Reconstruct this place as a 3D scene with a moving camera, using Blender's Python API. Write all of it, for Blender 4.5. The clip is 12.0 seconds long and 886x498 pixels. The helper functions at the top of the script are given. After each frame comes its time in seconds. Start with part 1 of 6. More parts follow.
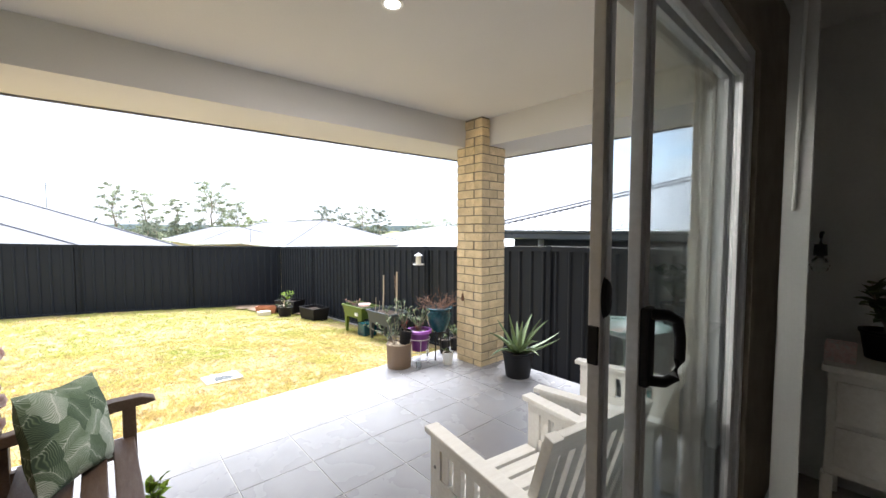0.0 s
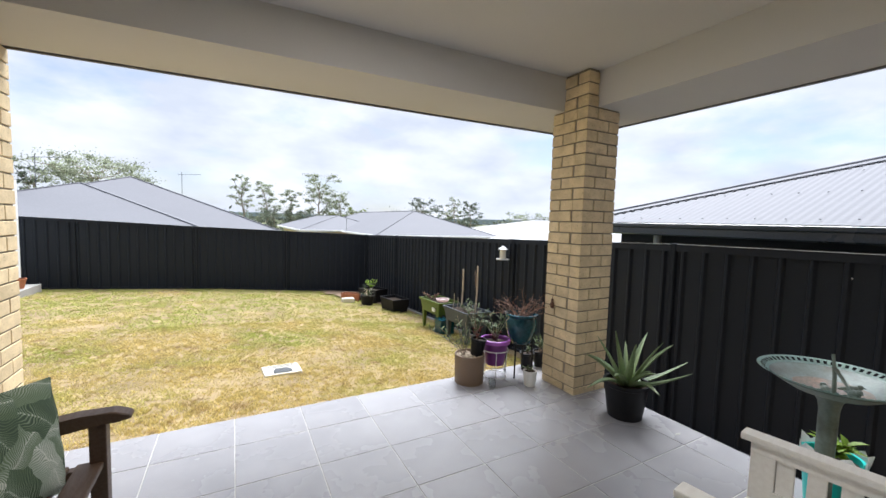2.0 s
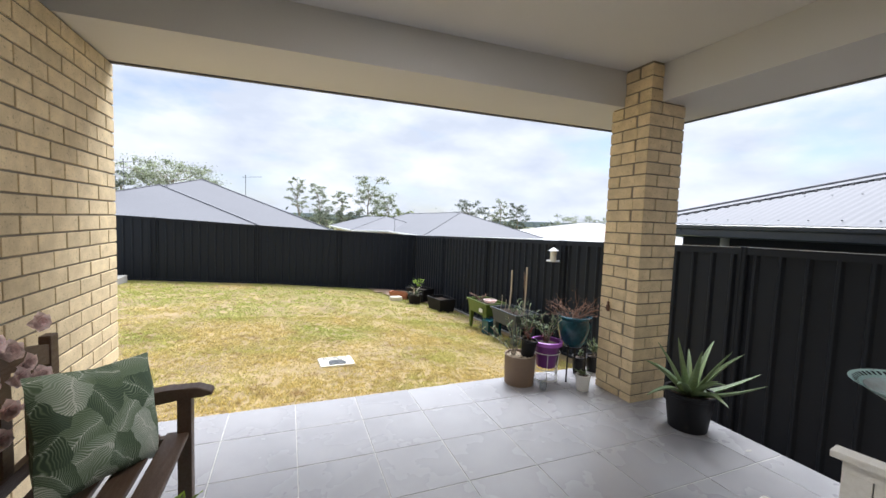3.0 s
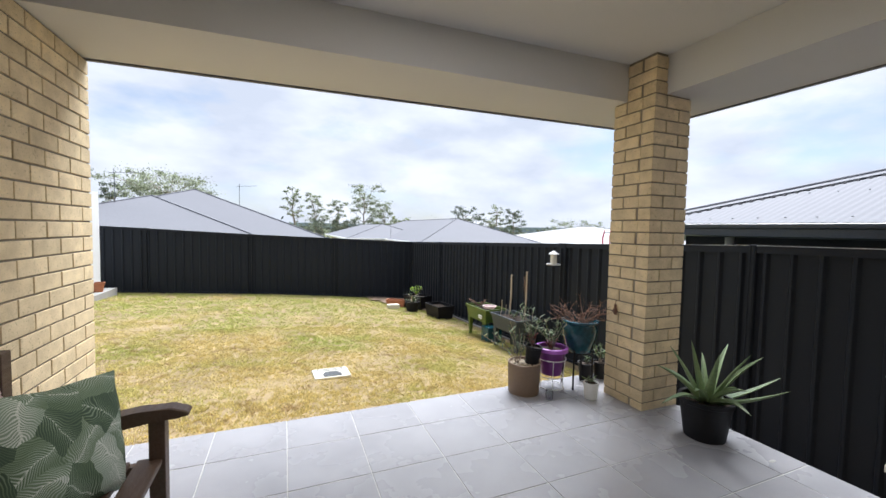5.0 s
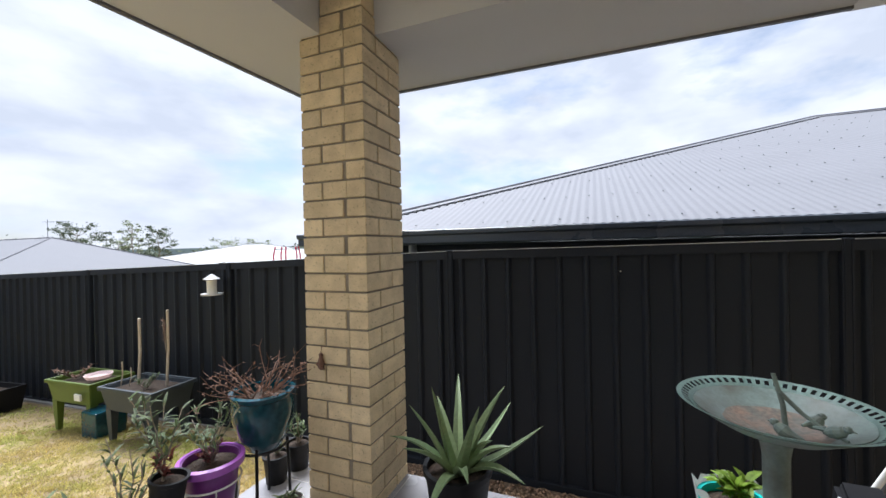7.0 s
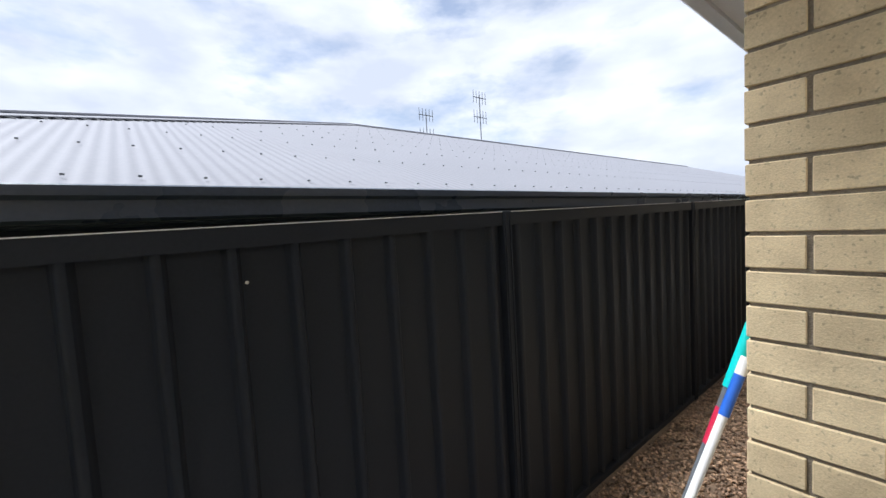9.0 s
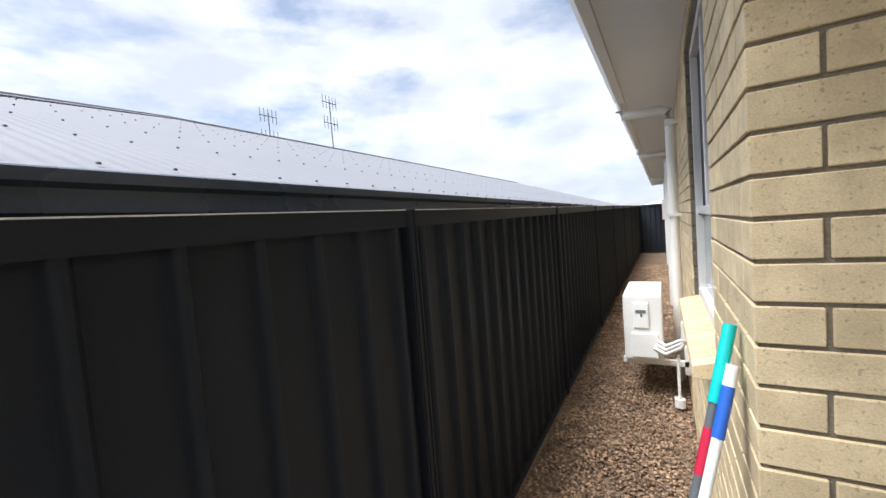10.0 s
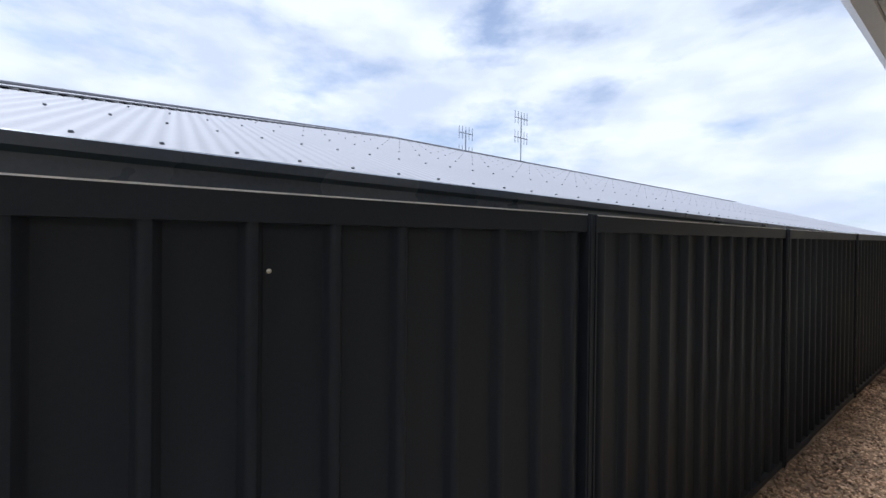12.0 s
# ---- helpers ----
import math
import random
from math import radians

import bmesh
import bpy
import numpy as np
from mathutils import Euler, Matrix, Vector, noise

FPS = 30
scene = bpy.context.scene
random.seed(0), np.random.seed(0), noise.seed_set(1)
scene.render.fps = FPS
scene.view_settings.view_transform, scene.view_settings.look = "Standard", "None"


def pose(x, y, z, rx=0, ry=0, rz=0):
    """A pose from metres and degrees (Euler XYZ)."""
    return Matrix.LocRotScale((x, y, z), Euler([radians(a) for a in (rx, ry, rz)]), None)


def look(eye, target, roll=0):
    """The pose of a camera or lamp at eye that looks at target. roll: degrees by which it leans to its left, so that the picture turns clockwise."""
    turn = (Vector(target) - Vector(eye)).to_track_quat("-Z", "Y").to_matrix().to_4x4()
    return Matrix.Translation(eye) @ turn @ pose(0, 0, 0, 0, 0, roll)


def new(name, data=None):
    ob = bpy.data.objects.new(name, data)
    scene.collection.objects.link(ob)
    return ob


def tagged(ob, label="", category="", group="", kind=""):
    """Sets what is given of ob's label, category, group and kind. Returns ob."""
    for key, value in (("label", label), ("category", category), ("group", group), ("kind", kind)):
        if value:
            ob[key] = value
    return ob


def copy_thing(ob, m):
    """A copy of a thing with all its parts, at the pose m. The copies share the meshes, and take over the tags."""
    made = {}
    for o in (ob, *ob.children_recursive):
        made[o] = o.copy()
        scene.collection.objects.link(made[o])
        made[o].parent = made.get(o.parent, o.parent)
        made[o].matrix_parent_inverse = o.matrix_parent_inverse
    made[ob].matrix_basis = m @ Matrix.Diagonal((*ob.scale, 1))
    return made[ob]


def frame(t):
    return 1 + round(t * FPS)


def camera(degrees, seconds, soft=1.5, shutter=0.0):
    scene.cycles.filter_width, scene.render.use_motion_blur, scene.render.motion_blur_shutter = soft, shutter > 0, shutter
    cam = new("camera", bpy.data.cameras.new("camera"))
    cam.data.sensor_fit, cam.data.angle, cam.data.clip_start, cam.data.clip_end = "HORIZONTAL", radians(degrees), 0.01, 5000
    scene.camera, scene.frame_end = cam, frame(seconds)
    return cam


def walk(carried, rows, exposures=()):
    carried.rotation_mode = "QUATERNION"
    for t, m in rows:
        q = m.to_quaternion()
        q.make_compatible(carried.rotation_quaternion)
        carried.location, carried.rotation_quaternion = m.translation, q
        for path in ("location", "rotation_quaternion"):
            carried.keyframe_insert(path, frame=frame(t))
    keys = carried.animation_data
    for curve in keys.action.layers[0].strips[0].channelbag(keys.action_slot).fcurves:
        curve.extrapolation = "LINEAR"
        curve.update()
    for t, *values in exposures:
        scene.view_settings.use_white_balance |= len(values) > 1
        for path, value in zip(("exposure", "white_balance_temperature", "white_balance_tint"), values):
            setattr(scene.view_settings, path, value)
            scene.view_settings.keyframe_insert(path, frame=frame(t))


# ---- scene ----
cam = camera(97.7, 12.0)
PATH = [
    (0, (-0.027, 0.091, 1.379), (1.303, 1.581, 1.276), 0.0),
    (0.5, (0.191, 0.295, 1.343), (1.358, 1.914, 1.212), 0.0),
    (1, (0.365, 0.473, 1.279), (1.455, 2.147, 1.164), 0.5),
    (1.5, (0.509, 0.578, 1.288), (1.529, 2.294, 1.168), 1.2),
    (2, (0.491, 0.605, 1.316), (1.44, 2.36, 1.175), 1.6),
    (2.5, (0.474, 0.6, 1.283), (1.304, 2.415, 1.154), 1.9),
    (3, (0.435, 0.61, 1.289), (1.173, 2.463, 1.15), 2.1),
    (5, (0.476, 0.745, 1.252), (1.23, 2.594, 1.15), 1.1),
    (5.5, (0.542, 1.051, 1.218), (1.607, 2.743, 1.16), 0.2),
    (6, (0.668, 1.291, 1.228), (2.04, 2.746, 1.205), -0.2),
    (6.5, (0.982, 1.553, 1.218), (2.639, 2.672, 1.218), -0.5),
    (7, (1.305, 1.724, 1.197), (3.166, 2.456, 1.187), -1.2),
    (7.5, (1.704, 1.848, 1.19), (3.689, 2.086, 1.166), -2.2),
    (7.7, (1.846, 1.873, 1.191), (3.846, 1.894, 1.14), -2.2),
    (9.3, (3.06, 1.784, 1.144), (4.434, 0.336, 1.015), -3.8),
    (9.5, (3.156, 1.734, 1.143), (4.402, 0.175, 1.012), -4.1),
    (10, (3.303, 1.653, 1.119), (4.295, -0.081, 1.007), -4.5),
    (10.5, (3.391, 1.608, 1.121), (4.222, -0.209, 1.045), -4.6),
    (11, (3.402, 1.592, 1.118), (4.229, -0.228, 1.075), -4.4),
    (11.5, (3.354, 1.638, 1.093), (4.492, -0.007, 1.086), -2.2),
    (12, (3.238, 1.737, 1.067), (4.884, 0.601, 1.055), 0.6),
]
walk(cam, [(t, look(eye, target, roll)) for t, eye, target, roll in PATH], [(0, 1.72, 5950, 10), (0.5, 1.48, 5950, 10), (0.9, 1.18, 5950, 10), (1.4, 0.85, 5950, 10), (7.7, 0.76, 5850, 10), (9.3, 0.86, 5950, 10), (10.6, 0.93, 6050, 10), (12, 0.76, 5650, 10)])

# ---- world, sun, exposure ----
SUN_EL, SUN_ROT = 62, 38


def node(nt, kind, loc=(0, 0), **values):
    n = nt.nodes.new(kind)
    for k, v in values.items():
        n.inputs[k.replace("_", " ")].default_value = v
    return n


def build_world():
    w = bpy.data.worlds.new("sky")
    scene.world = w
    w.use_nodes = True
    nt = w.node_tree
    nt.nodes.clear()
    out = nt.nodes.new("ShaderNodeOutputWorld")
    bg = nt.nodes.new("ShaderNodeBackground")
    sky = nt.nodes.new("ShaderNodeTexSky")
    sky.sky_type = "NISHITA"
    sky.sun_disc = False
    sky.sun_elevation, sky.sun_rotation = radians(SUN_EL), radians(SUN_ROT)
    sky.air_density, sky.dust_density = 1.0, 1.2
    tc = nt.nodes.new("ShaderNodeTexCoord")
    mp = nt.nodes.new("ShaderNodeMapping")
    mp.inputs["Scale"].default_value = (1.0, 1.0, 2.5)
    mp.inputs["Location"].default_value = (3.1, 1.7, 0.4)
    no = nt.nodes.new("ShaderNodeTexNoise")
    no.inputs["Scale"].default_value = 3.0
    no.inputs["Detail"].default_value = 6.0
    no.inputs["Roughness"].default_value = 0.56
    no.inputs["Distortion"].default_value = 0.0
    ramp = nt.nodes.new("ShaderNodeValToRGB")
    ramp.color_ramp.elements[0].position = 0.33
    ramp.color_ramp.elements[0].color = (0.30, 0.30, 0.30, 1)
    ramp.color_ramp.elements[1].position = 0.50
    no2 = nt.nodes.new("ShaderNodeTexNoise")
    no2.inputs["Scale"].default_value = 4.2
    no2.inputs["Detail"].default_value = 6.0
    shade = nt.nodes.new("ShaderNodeValToRGB")
    shade.color_ramp.elements[0].position, shade.color_ramp.elements[0].color = 0.36, (5.0, 5.2, 5.7, 1)
    shade.color_ramp.elements[1].position, shade.color_ramp.elements[1].color = 0.62, (6.9, 6.9, 7.1, 1)
    mix = nt.nodes.new("ShaderNodeMix")
    mix.data_type = "RGBA"
    nt.links.new(tc.outputs["Generated"], mp.inputs["Vector"])
    nt.links.new(mp.outputs["Vector"], no.inputs["Vector"])
    nt.links.new(mp.outputs["Vector"], no2.inputs["Vector"])
    nt.links.new(no.outputs["Fac"], ramp.inputs["Fac"])
    nt.links.new(no2.outputs["Fac"], shade.inputs["Fac"])
    nt.links.new(ramp.outputs["Color"], mix.inputs["Factor"])
    nt.links.new(sky.outputs["Color"], mix.inputs["A"])
    nt.links.new(shade.outputs["Color"], mix.inputs["B"])
    nt.links.new(mix.outputs["Result"], bg.inputs["Color"])
    bg.inputs["Strength"].default_value = 0.089
    nt.links.new(bg.outputs["Background"], out.inputs["Surface"])


build_world()
sun = new("sun", bpy.data.lights.new("sun", "SUN"))
sun.data.energy, sun.data.angle, sun.data.color = 4.6, radians(34), (1.0, 0.97, 0.93)
sun.matrix_world = look((0, 0, 30), Vector((0, 0, 30)) - Vector((math.sin(radians(SUN_ROT)) * math.cos(radians(SUN_EL)), math.cos(radians(SUN_ROT)) * math.cos(radians(SUN_EL)), math.sin(radians(SUN_EL)))))


# ---- materials ----
def material(name, color, rough=0.6, metal=0.0, vary=0.12, scale=6.0, grain=60.0, bump=0.1, per=None, second=None, amount=0.5, coords="Object", stretch=(1, 1, 1), spec=0.5, pits=0.0):
    """A surface with two scales of noise; per: 'object' or 'island' for a shade of its own; second: a stain colour."""
    m = bpy.data.materials.new(name)
    m.use_nodes = True
    nt = m.node_tree
    b = nt.nodes["Principled BSDF"]
    b.inputs["Metallic"].default_value = metal
    b.inputs["Specular IOR Level"].default_value = spec
    tc = nt.nodes.new("ShaderNodeTexCoord")
    mp = nt.nodes.new("ShaderNodeMapping")
    mp.inputs["Scale"].default_value = stretch
    nt.links.new(tc.outputs[coords], mp.inputs["Vector"])
    vec = mp.outputs["Vector"]
    if per == "object":
        oi = nt.nodes.new("ShaderNodeObjectInfo")
        add = nt.nodes.new("ShaderNodeVectorMath")
        add.operation = "ADD"
        sc = nt.nodes.new("ShaderNodeMath")
        sc.operation = "MULTIPLY"
        sc.inputs[1].default_value = 37.0
        nt.links.new(oi.outputs["Random"], sc.inputs[0])
        nt.links.new(vec, add.inputs[0])
        nt.links.new(sc.outputs[0], add.inputs[1])
        vec = add.outputs[0]
    big = nt.nodes.new("ShaderNodeTexNoise")
    big.inputs["Scale"].default_value = scale
    big.inputs["Detail"].default_value = 4
    fine = nt.nodes.new("ShaderNodeTexNoise")
    fine.inputs["Scale"].default_value = grain
    fine.inputs["Detail"].default_value = 3
    nt.links.new(vec, big.inputs["Vector"])
    nt.links.new(vec, fine.inputs["Vector"])
    c = Vector(color)
    ramp = nt.nodes.new("ShaderNodeValToRGB")
    ramp.color_ramp.elements[0].position, ramp.color_ramp.elements[1].position = 0.3, 0.7
    dark = c * (1 - vary)
    light = c * (1 + vary)
    if second:
        dark = c.lerp(Vector(second), amount)
    ramp.color_ramp.elements[0].color = (*dark, 1)
    ramp.color_ramp.elements[1].color = (*light, 1)
    nt.links.new(big.outputs["Fac"], ramp.inputs["Fac"])
    hsv = nt.nodes.new("ShaderNodeHueSaturation")
    nt.links.new(ramp.outputs["Color"], hsv.inputs["Color"])
    val = nt.nodes.new("ShaderNodeMapRange")
    val.inputs["To Min"].default_value, val.inputs["To Max"].default_value = 1 - vary, 1 + vary
    val.inputs["From Min"].default_value, val.inputs["From Max"].default_value = 0.3, 0.7
    nt.links.new(fine.outputs["Fac"], val.inputs["Value"])
    last = val.outputs["Result"]
    if per:
        src = oi.outputs["Random"] if per == "object" else nt.nodes.new("ShaderNodeNewGeometry").outputs["Random Per Island"]
        r = nt.nodes.new("ShaderNodeMapRange")
        r.inputs["To Min"].default_value, r.inputs["To Max"].default_value = 1 - 1.3 * vary, 1 + 1.3 * vary
        nt.links.new(src, r.inputs["Value"])
        mul = nt.nodes.new("ShaderNodeMath")
        mul.operation = "MULTIPLY"
        nt.links.new(last, mul.inputs[0])
        nt.links.new(r.outputs["Result"], mul.inputs[1])
        last = mul.outputs[0]
    if pits:
        spot = nt.nodes.new("ShaderNodeTexNoise")
        spot.inputs["Scale"].default_value = pits
        spot.inputs["Detail"].default_value = 2
        nt.links.new(vec, spot.inputs["Vector"])
        sm = nt.nodes.new("ShaderNodeMapRange")
        sm.inputs["From Min"].default_value, sm.inputs["From Max"].default_value = 0.62, 0.70
        sm.inputs["To Min"].default_value, sm.inputs["To Max"].default_value = 1.0, 0.68
        nt.links.new(spot.outputs["Fac"], sm.inputs["Value"])
        pm = nt.nodes.new("ShaderNodeMath")
        pm.operation = "MULTIPLY"
        nt.links.new(last, pm.inputs[0])
        nt.links.new(sm.outputs["Result"], pm.inputs[1])
        last = pm.outputs[0]
    nt.links.new(last, hsv.inputs["Value"])
    nt.links.new(hsv.outputs["Color"], b.inputs["Base Color"])
    rr = nt.nodes.new("ShaderNodeMapRange")
    rr.inputs["To Min"].default_value, rr.inputs["To Max"].default_value = max(0.03, rough - 0.08), min(1, rough + 0.08)
    nt.links.new(big.outputs["Fac"], rr.inputs["Value"])
    nt.links.new(rr.outputs["Result"], b.inputs["Roughness"])
    if bump:
        bp = nt.nodes.new("ShaderNodeBump")
        bp.inputs["Strength"].default_value = bump
        bp.inputs["Distance"].default_value = 0.01
        nt.links.new(fine.outputs["Fac"], bp.inputs["Height"])
        nt.links.new(bp.outputs["Normal"], b.inputs["Normal"])
    return m


def leafy_light(m, share=0.4):
    """Lets part of the light through a leaf or petal."""
    nt = m.node_tree
    b = nt.nodes["Principled BSDF"]
    tr_ = nt.nodes.new("ShaderNodeBsdfTranslucent")
    mix = nt.nodes.new("ShaderNodeMixShader")
    mix.inputs[0].default_value = share
    nt.links.new(b.inputs["Base Color"].links[0].from_socket, tr_.inputs["Color"])
    nt.links.new(b.outputs[0], mix.inputs[1])
    nt.links.new(tr_.outputs[0], mix.inputs[2])
    nt.links.new(mix.outputs[0], nt.nodes["Material Output"].inputs["Surface"])
    return m


def lawn_blades(name):
    """Kikuyu: green further back, straw and brown thatch in clumps, each blade its own shade."""
    m = bpy.data.materials.new(name)
    m.use_nodes = True
    nt = m.node_tree
    b = nt.nodes["Principled BSDF"]
    b.inputs["Roughness"].default_value = 0.8
    b.inputs["Specular IOR Level"].default_value = 0.25
    tc = nt.nodes.new("ShaderNodeTexCoord")

    def noise_at(scale, detail):
        n = nt.nodes.new("ShaderNodeTexNoise")
        n.inputs["Scale"].default_value, n.inputs["Detail"].default_value = scale, detail
        nt.links.new(tc.outputs["Object"], n.inputs["Vector"])
        return n.outputs["Fac"]

    def span(value, lo, hi, out_lo=0.0, out_hi=1.0):
        n = nt.nodes.new("ShaderNodeMapRange")
        for k, v in (("From Min", lo), ("From Max", hi), ("To Min", out_lo), ("To Max", out_hi)):
            n.inputs[k].default_value = v
        nt.links.new(value, n.inputs["Value"])
        return n.outputs["Result"]

    def blend(fac, x, y):
        n = nt.nodes.new("ShaderNodeMix")
        n.data_type = "RGBA"
        nt.links.new(fac, n.inputs["Factor"])
        for k, v in (("A", x), ("B", y)):
            if isinstance(v, tuple):
                n.inputs[k].default_value = (*v, 1)
            else:
                nt.links.new(v, n.inputs[k])
        return n.outputs["Result"]

    xyz = nt.nodes.new("ShaderNodeSeparateXYZ")
    nt.links.new(tc.outputs["Object"], xyz.inputs[0])
    back_ = nt.nodes.new("ShaderNodeMath")
    back_.operation = "ADD"
    nt.links.new(span(xyz.outputs[1], 4.0, 9.5, -0.10, 0.14), back_.inputs[0])
    nt.links.new(noise_at(0.9, 4), back_.inputs[1])
    c = blend(span(back_.outputs[0], 0.40, 0.66), (0.65, 0.54, 0.22), (0.46, 0.50, 0.135))
    c = blend(span(noise_at(7.0, 4), 0.55, 0.72), c, (0.42, 0.30, 0.14))
    rnd = nt.nodes.new("ShaderNodeNewGeometry").outputs["Random Per Island"]
    hsv = nt.nodes.new("ShaderNodeHueSaturation")
    nt.links.new(c, hsv.inputs["Color"])
    nt.links.new(span(rnd, 0.0, 1.0, 0.62, 1.34), hsv.inputs["Value"])
    nt.links.new(hsv.outputs["Color"], b.inputs["Base Color"])
    return m


def glass(name, tint=(0.9, 0.95, 0.95)):
    m = bpy.data.materials.new(name)
    m.use_nodes = True
    b = m.node_tree.nodes["Principled BSDF"]
    b.inputs["Base Color"].default_value = (*tint, 1)
    b.inputs["Roughness"].default_value = 0.02
    b.inputs["Transmission Weight"].default_value = 1.0
    b.inputs["IOR"].default_value = 1.45
    return m


def glow(name, color, strength):
    m = bpy.data.materials.new(name)
    m.use_nodes = True
    b = m.node_tree.nodes["Principled BSDF"]
    b.inputs["Base Color"].default_value = (0.9, 0.9, 0.88, 1)
    b.inputs["Emission Color"].default_value = (*color, 1)
    b.inputs["Emission Strength"].default_value = strength
    return m


BRICK = material("cream brick", (0.72, 0.585, 0.365), 0.85, pits=95, vary=0.085, scale=11, grain=240, bump=0.16, per="object", second=(0.48, 0.37, 0.22), amount=0.55)
BRICK_FAR = material("cream brick joined", (0.71, 0.575, 0.36), 0.85, vary=0.085, scale=11, grain=240, bump=0.16, per="island", second=(0.48, 0.37, 0.22), amount=0.55)
MORTAR = material("grey mortar", (0.25, 0.215, 0.165), 0.95, vary=0.15, scale=8, grain=200, bump=0.4)
TILE = material("grey porcelain tile", (0.255, 0.252, 0.266), 0.27, vary=0.03, scale=3.2, grain=220, bump=0.03, per="object", second=(0.36, 0.355, 0.37), amount=0.7)
GROUT = material("pale grout", (0.50, 0.49, 0.475), 0.9, vary=0.12, scale=5, grain=150, bump=0.2)
# patio white greyed in its colour to hold down light bounced off the lawn
PAINT_TONED = material("white ceiling paint toned down for bounce", (0.64, 0.635, 0.63), 0.75, vary=0.02, scale=1.5, grain=180, bump=0.05)
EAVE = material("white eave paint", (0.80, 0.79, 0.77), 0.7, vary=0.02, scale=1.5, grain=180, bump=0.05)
TRIM_GREY = material("dark grey drip trim", (0.16, 0.16, 0.17), 0.5, vary=0.08)
STEEL = material("charcoal painted steel", (0.0225, 0.0262, 0.0335), 0.45, vary=0.06, scale=2.5, grain=90, bump=0.02, spec=0.12, second=(0.0255, 0.0292, 0.0365), amount=0.4)
# pale colour that paints the sky's glint on the rails' cut edge
EDGE_GLINT = material("zinc edge coloured for glint", (0.72, 0.72, 0.74), 0.35, vary=0.08, scale=6, bump=0.0)
ROOF = material("pale grey roof steel", (0.205, 0.207, 0.226), 0.68, spec=0.3, vary=0.04, scale=0.9, grain=40, bump=0.02)
ROOF_FAR = material("pale grey roof steel far off", (0.205, 0.207, 0.225), 0.75, spec=0.2, vary=0.04, scale=0.5, grain=20, bump=0.0)
ROOF_WHITE = material("white roof steel", (0.42, 0.42, 0.42), 0.5, vary=0.03, scale=0.5, grain=20, bump=0.0)
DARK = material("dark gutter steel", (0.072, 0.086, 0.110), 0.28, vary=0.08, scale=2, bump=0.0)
# near-black colour puts the eave's shade into the neighbour's wall
SHADED_WALL = material("wall coloured for shade", (0.055, 0.058, 0.070), 0.7, vary=0.10, scale=2, bump=0.1)
PVC = material("white painted pipe", (0.78, 0.77, 0.74), 0.4, vary=0.03, scale=4, bump=0.0)
LAWN = material("dry kikuyu lawn", (0.30, 0.225, 0.115), 0.95, vary=0.22, scale=2.2, grain=60, bump=0.6, second=(0.20, 0.145, 0.075), amount=0.8)
BLADE = leafy_light(lawn_blades("grass blade"), 0.25)
EARTH = material("far paddock ground", (0.16, 0.17, 0.07), 0.95, vary=0.2, scale=0.05, grain=0.6, bump=0.0)
SOIL = material("brown gravelly soil", (0.21, 0.145, 0.095), 0.95, vary=0.25, scale=6, grain=50, bump=0.8)
STONE = material("brown river gravel", (0.31, 0.21, 0.135), 0.8, vary=0.42, scale=5, grain=60, bump=0.1, per="island", second=(0.18, 0.11, 0.07), amount=0.8)
CONCRETE = material("grey concrete", (0.36, 0.35, 0.33), 0.9, vary=0.1, scale=5, grain=120, bump=0.2)
# near-black for the shade drawn along the hip cap
NOTCH_SHADE = material("painted shade under roof cap", (0.02, 0.021, 0.024), 0.9, vary=0.1, scale=4, bump=0.0)
WHITE_WALL = material("white interior wall", (0.62, 0.61, 0.59), 0.8, vary=0.02, scale=2, grain=100, bump=0.03)


# ---- mesh helpers ----
def grow(bm, geom, m):
    if m is not None:
        bmesh.ops.transform(bm, matrix=m, verts=geom)


def box(bm, a, b, m=None, bevel=0.0):
    vs = [bm.verts.new((x, y, z)) for z in (a[2], b[2]) for y in (a[1], b[1]) for x in (a[0], b[0])]
    fs = [bm.faces.new([vs[i] for i in q]) for q in ((0, 2, 3, 1), (4, 5, 7, 6), (0, 1, 5, 4), (2, 6, 7, 3), (0, 4, 6, 2), (1, 3, 7, 5))]
    if bevel:
        es = list({e for f in fs for e in f.edges})
        r = bmesh.ops.bevel(bm, geom=es, offset=bevel, segments=2, affect="EDGES", profile=0.6)
        vs = list({v for f in r["faces"] for v in f.verts} | {v for v in vs if v.is_valid})
    grow(bm, vs, m)
    return bm


def lathe(bm, profile, n=32, m=None, close=False):
    """Turn a profile of (radius, height) round z."""
    rings = []
    for r, z in profile:
        rings.append([bm.verts.new((r * math.cos(2 * math.pi * i / n), r * math.sin(2 * math.pi * i / n), z)) for i in range(n)] if r > 1e-5 else [bm.verts.new((0, 0, z))])
    for p, q in zip(rings, rings[1:]):
        for i in range(n):
            j = (i + 1) % n
            if len(p) == 1 and len(q) == 1:
                continue
            if len(p) == 1:
                bm.faces.new((p[0], q[j], q[i])[::-1])
            elif len(q) == 1:
                bm.faces.new((p[i], p[j], q[0]))
            else:
                bm.faces.new((p[i], p[j], q[j], q[i]))
    grow(bm, [v for r in rings for v in r], m)
    return bm


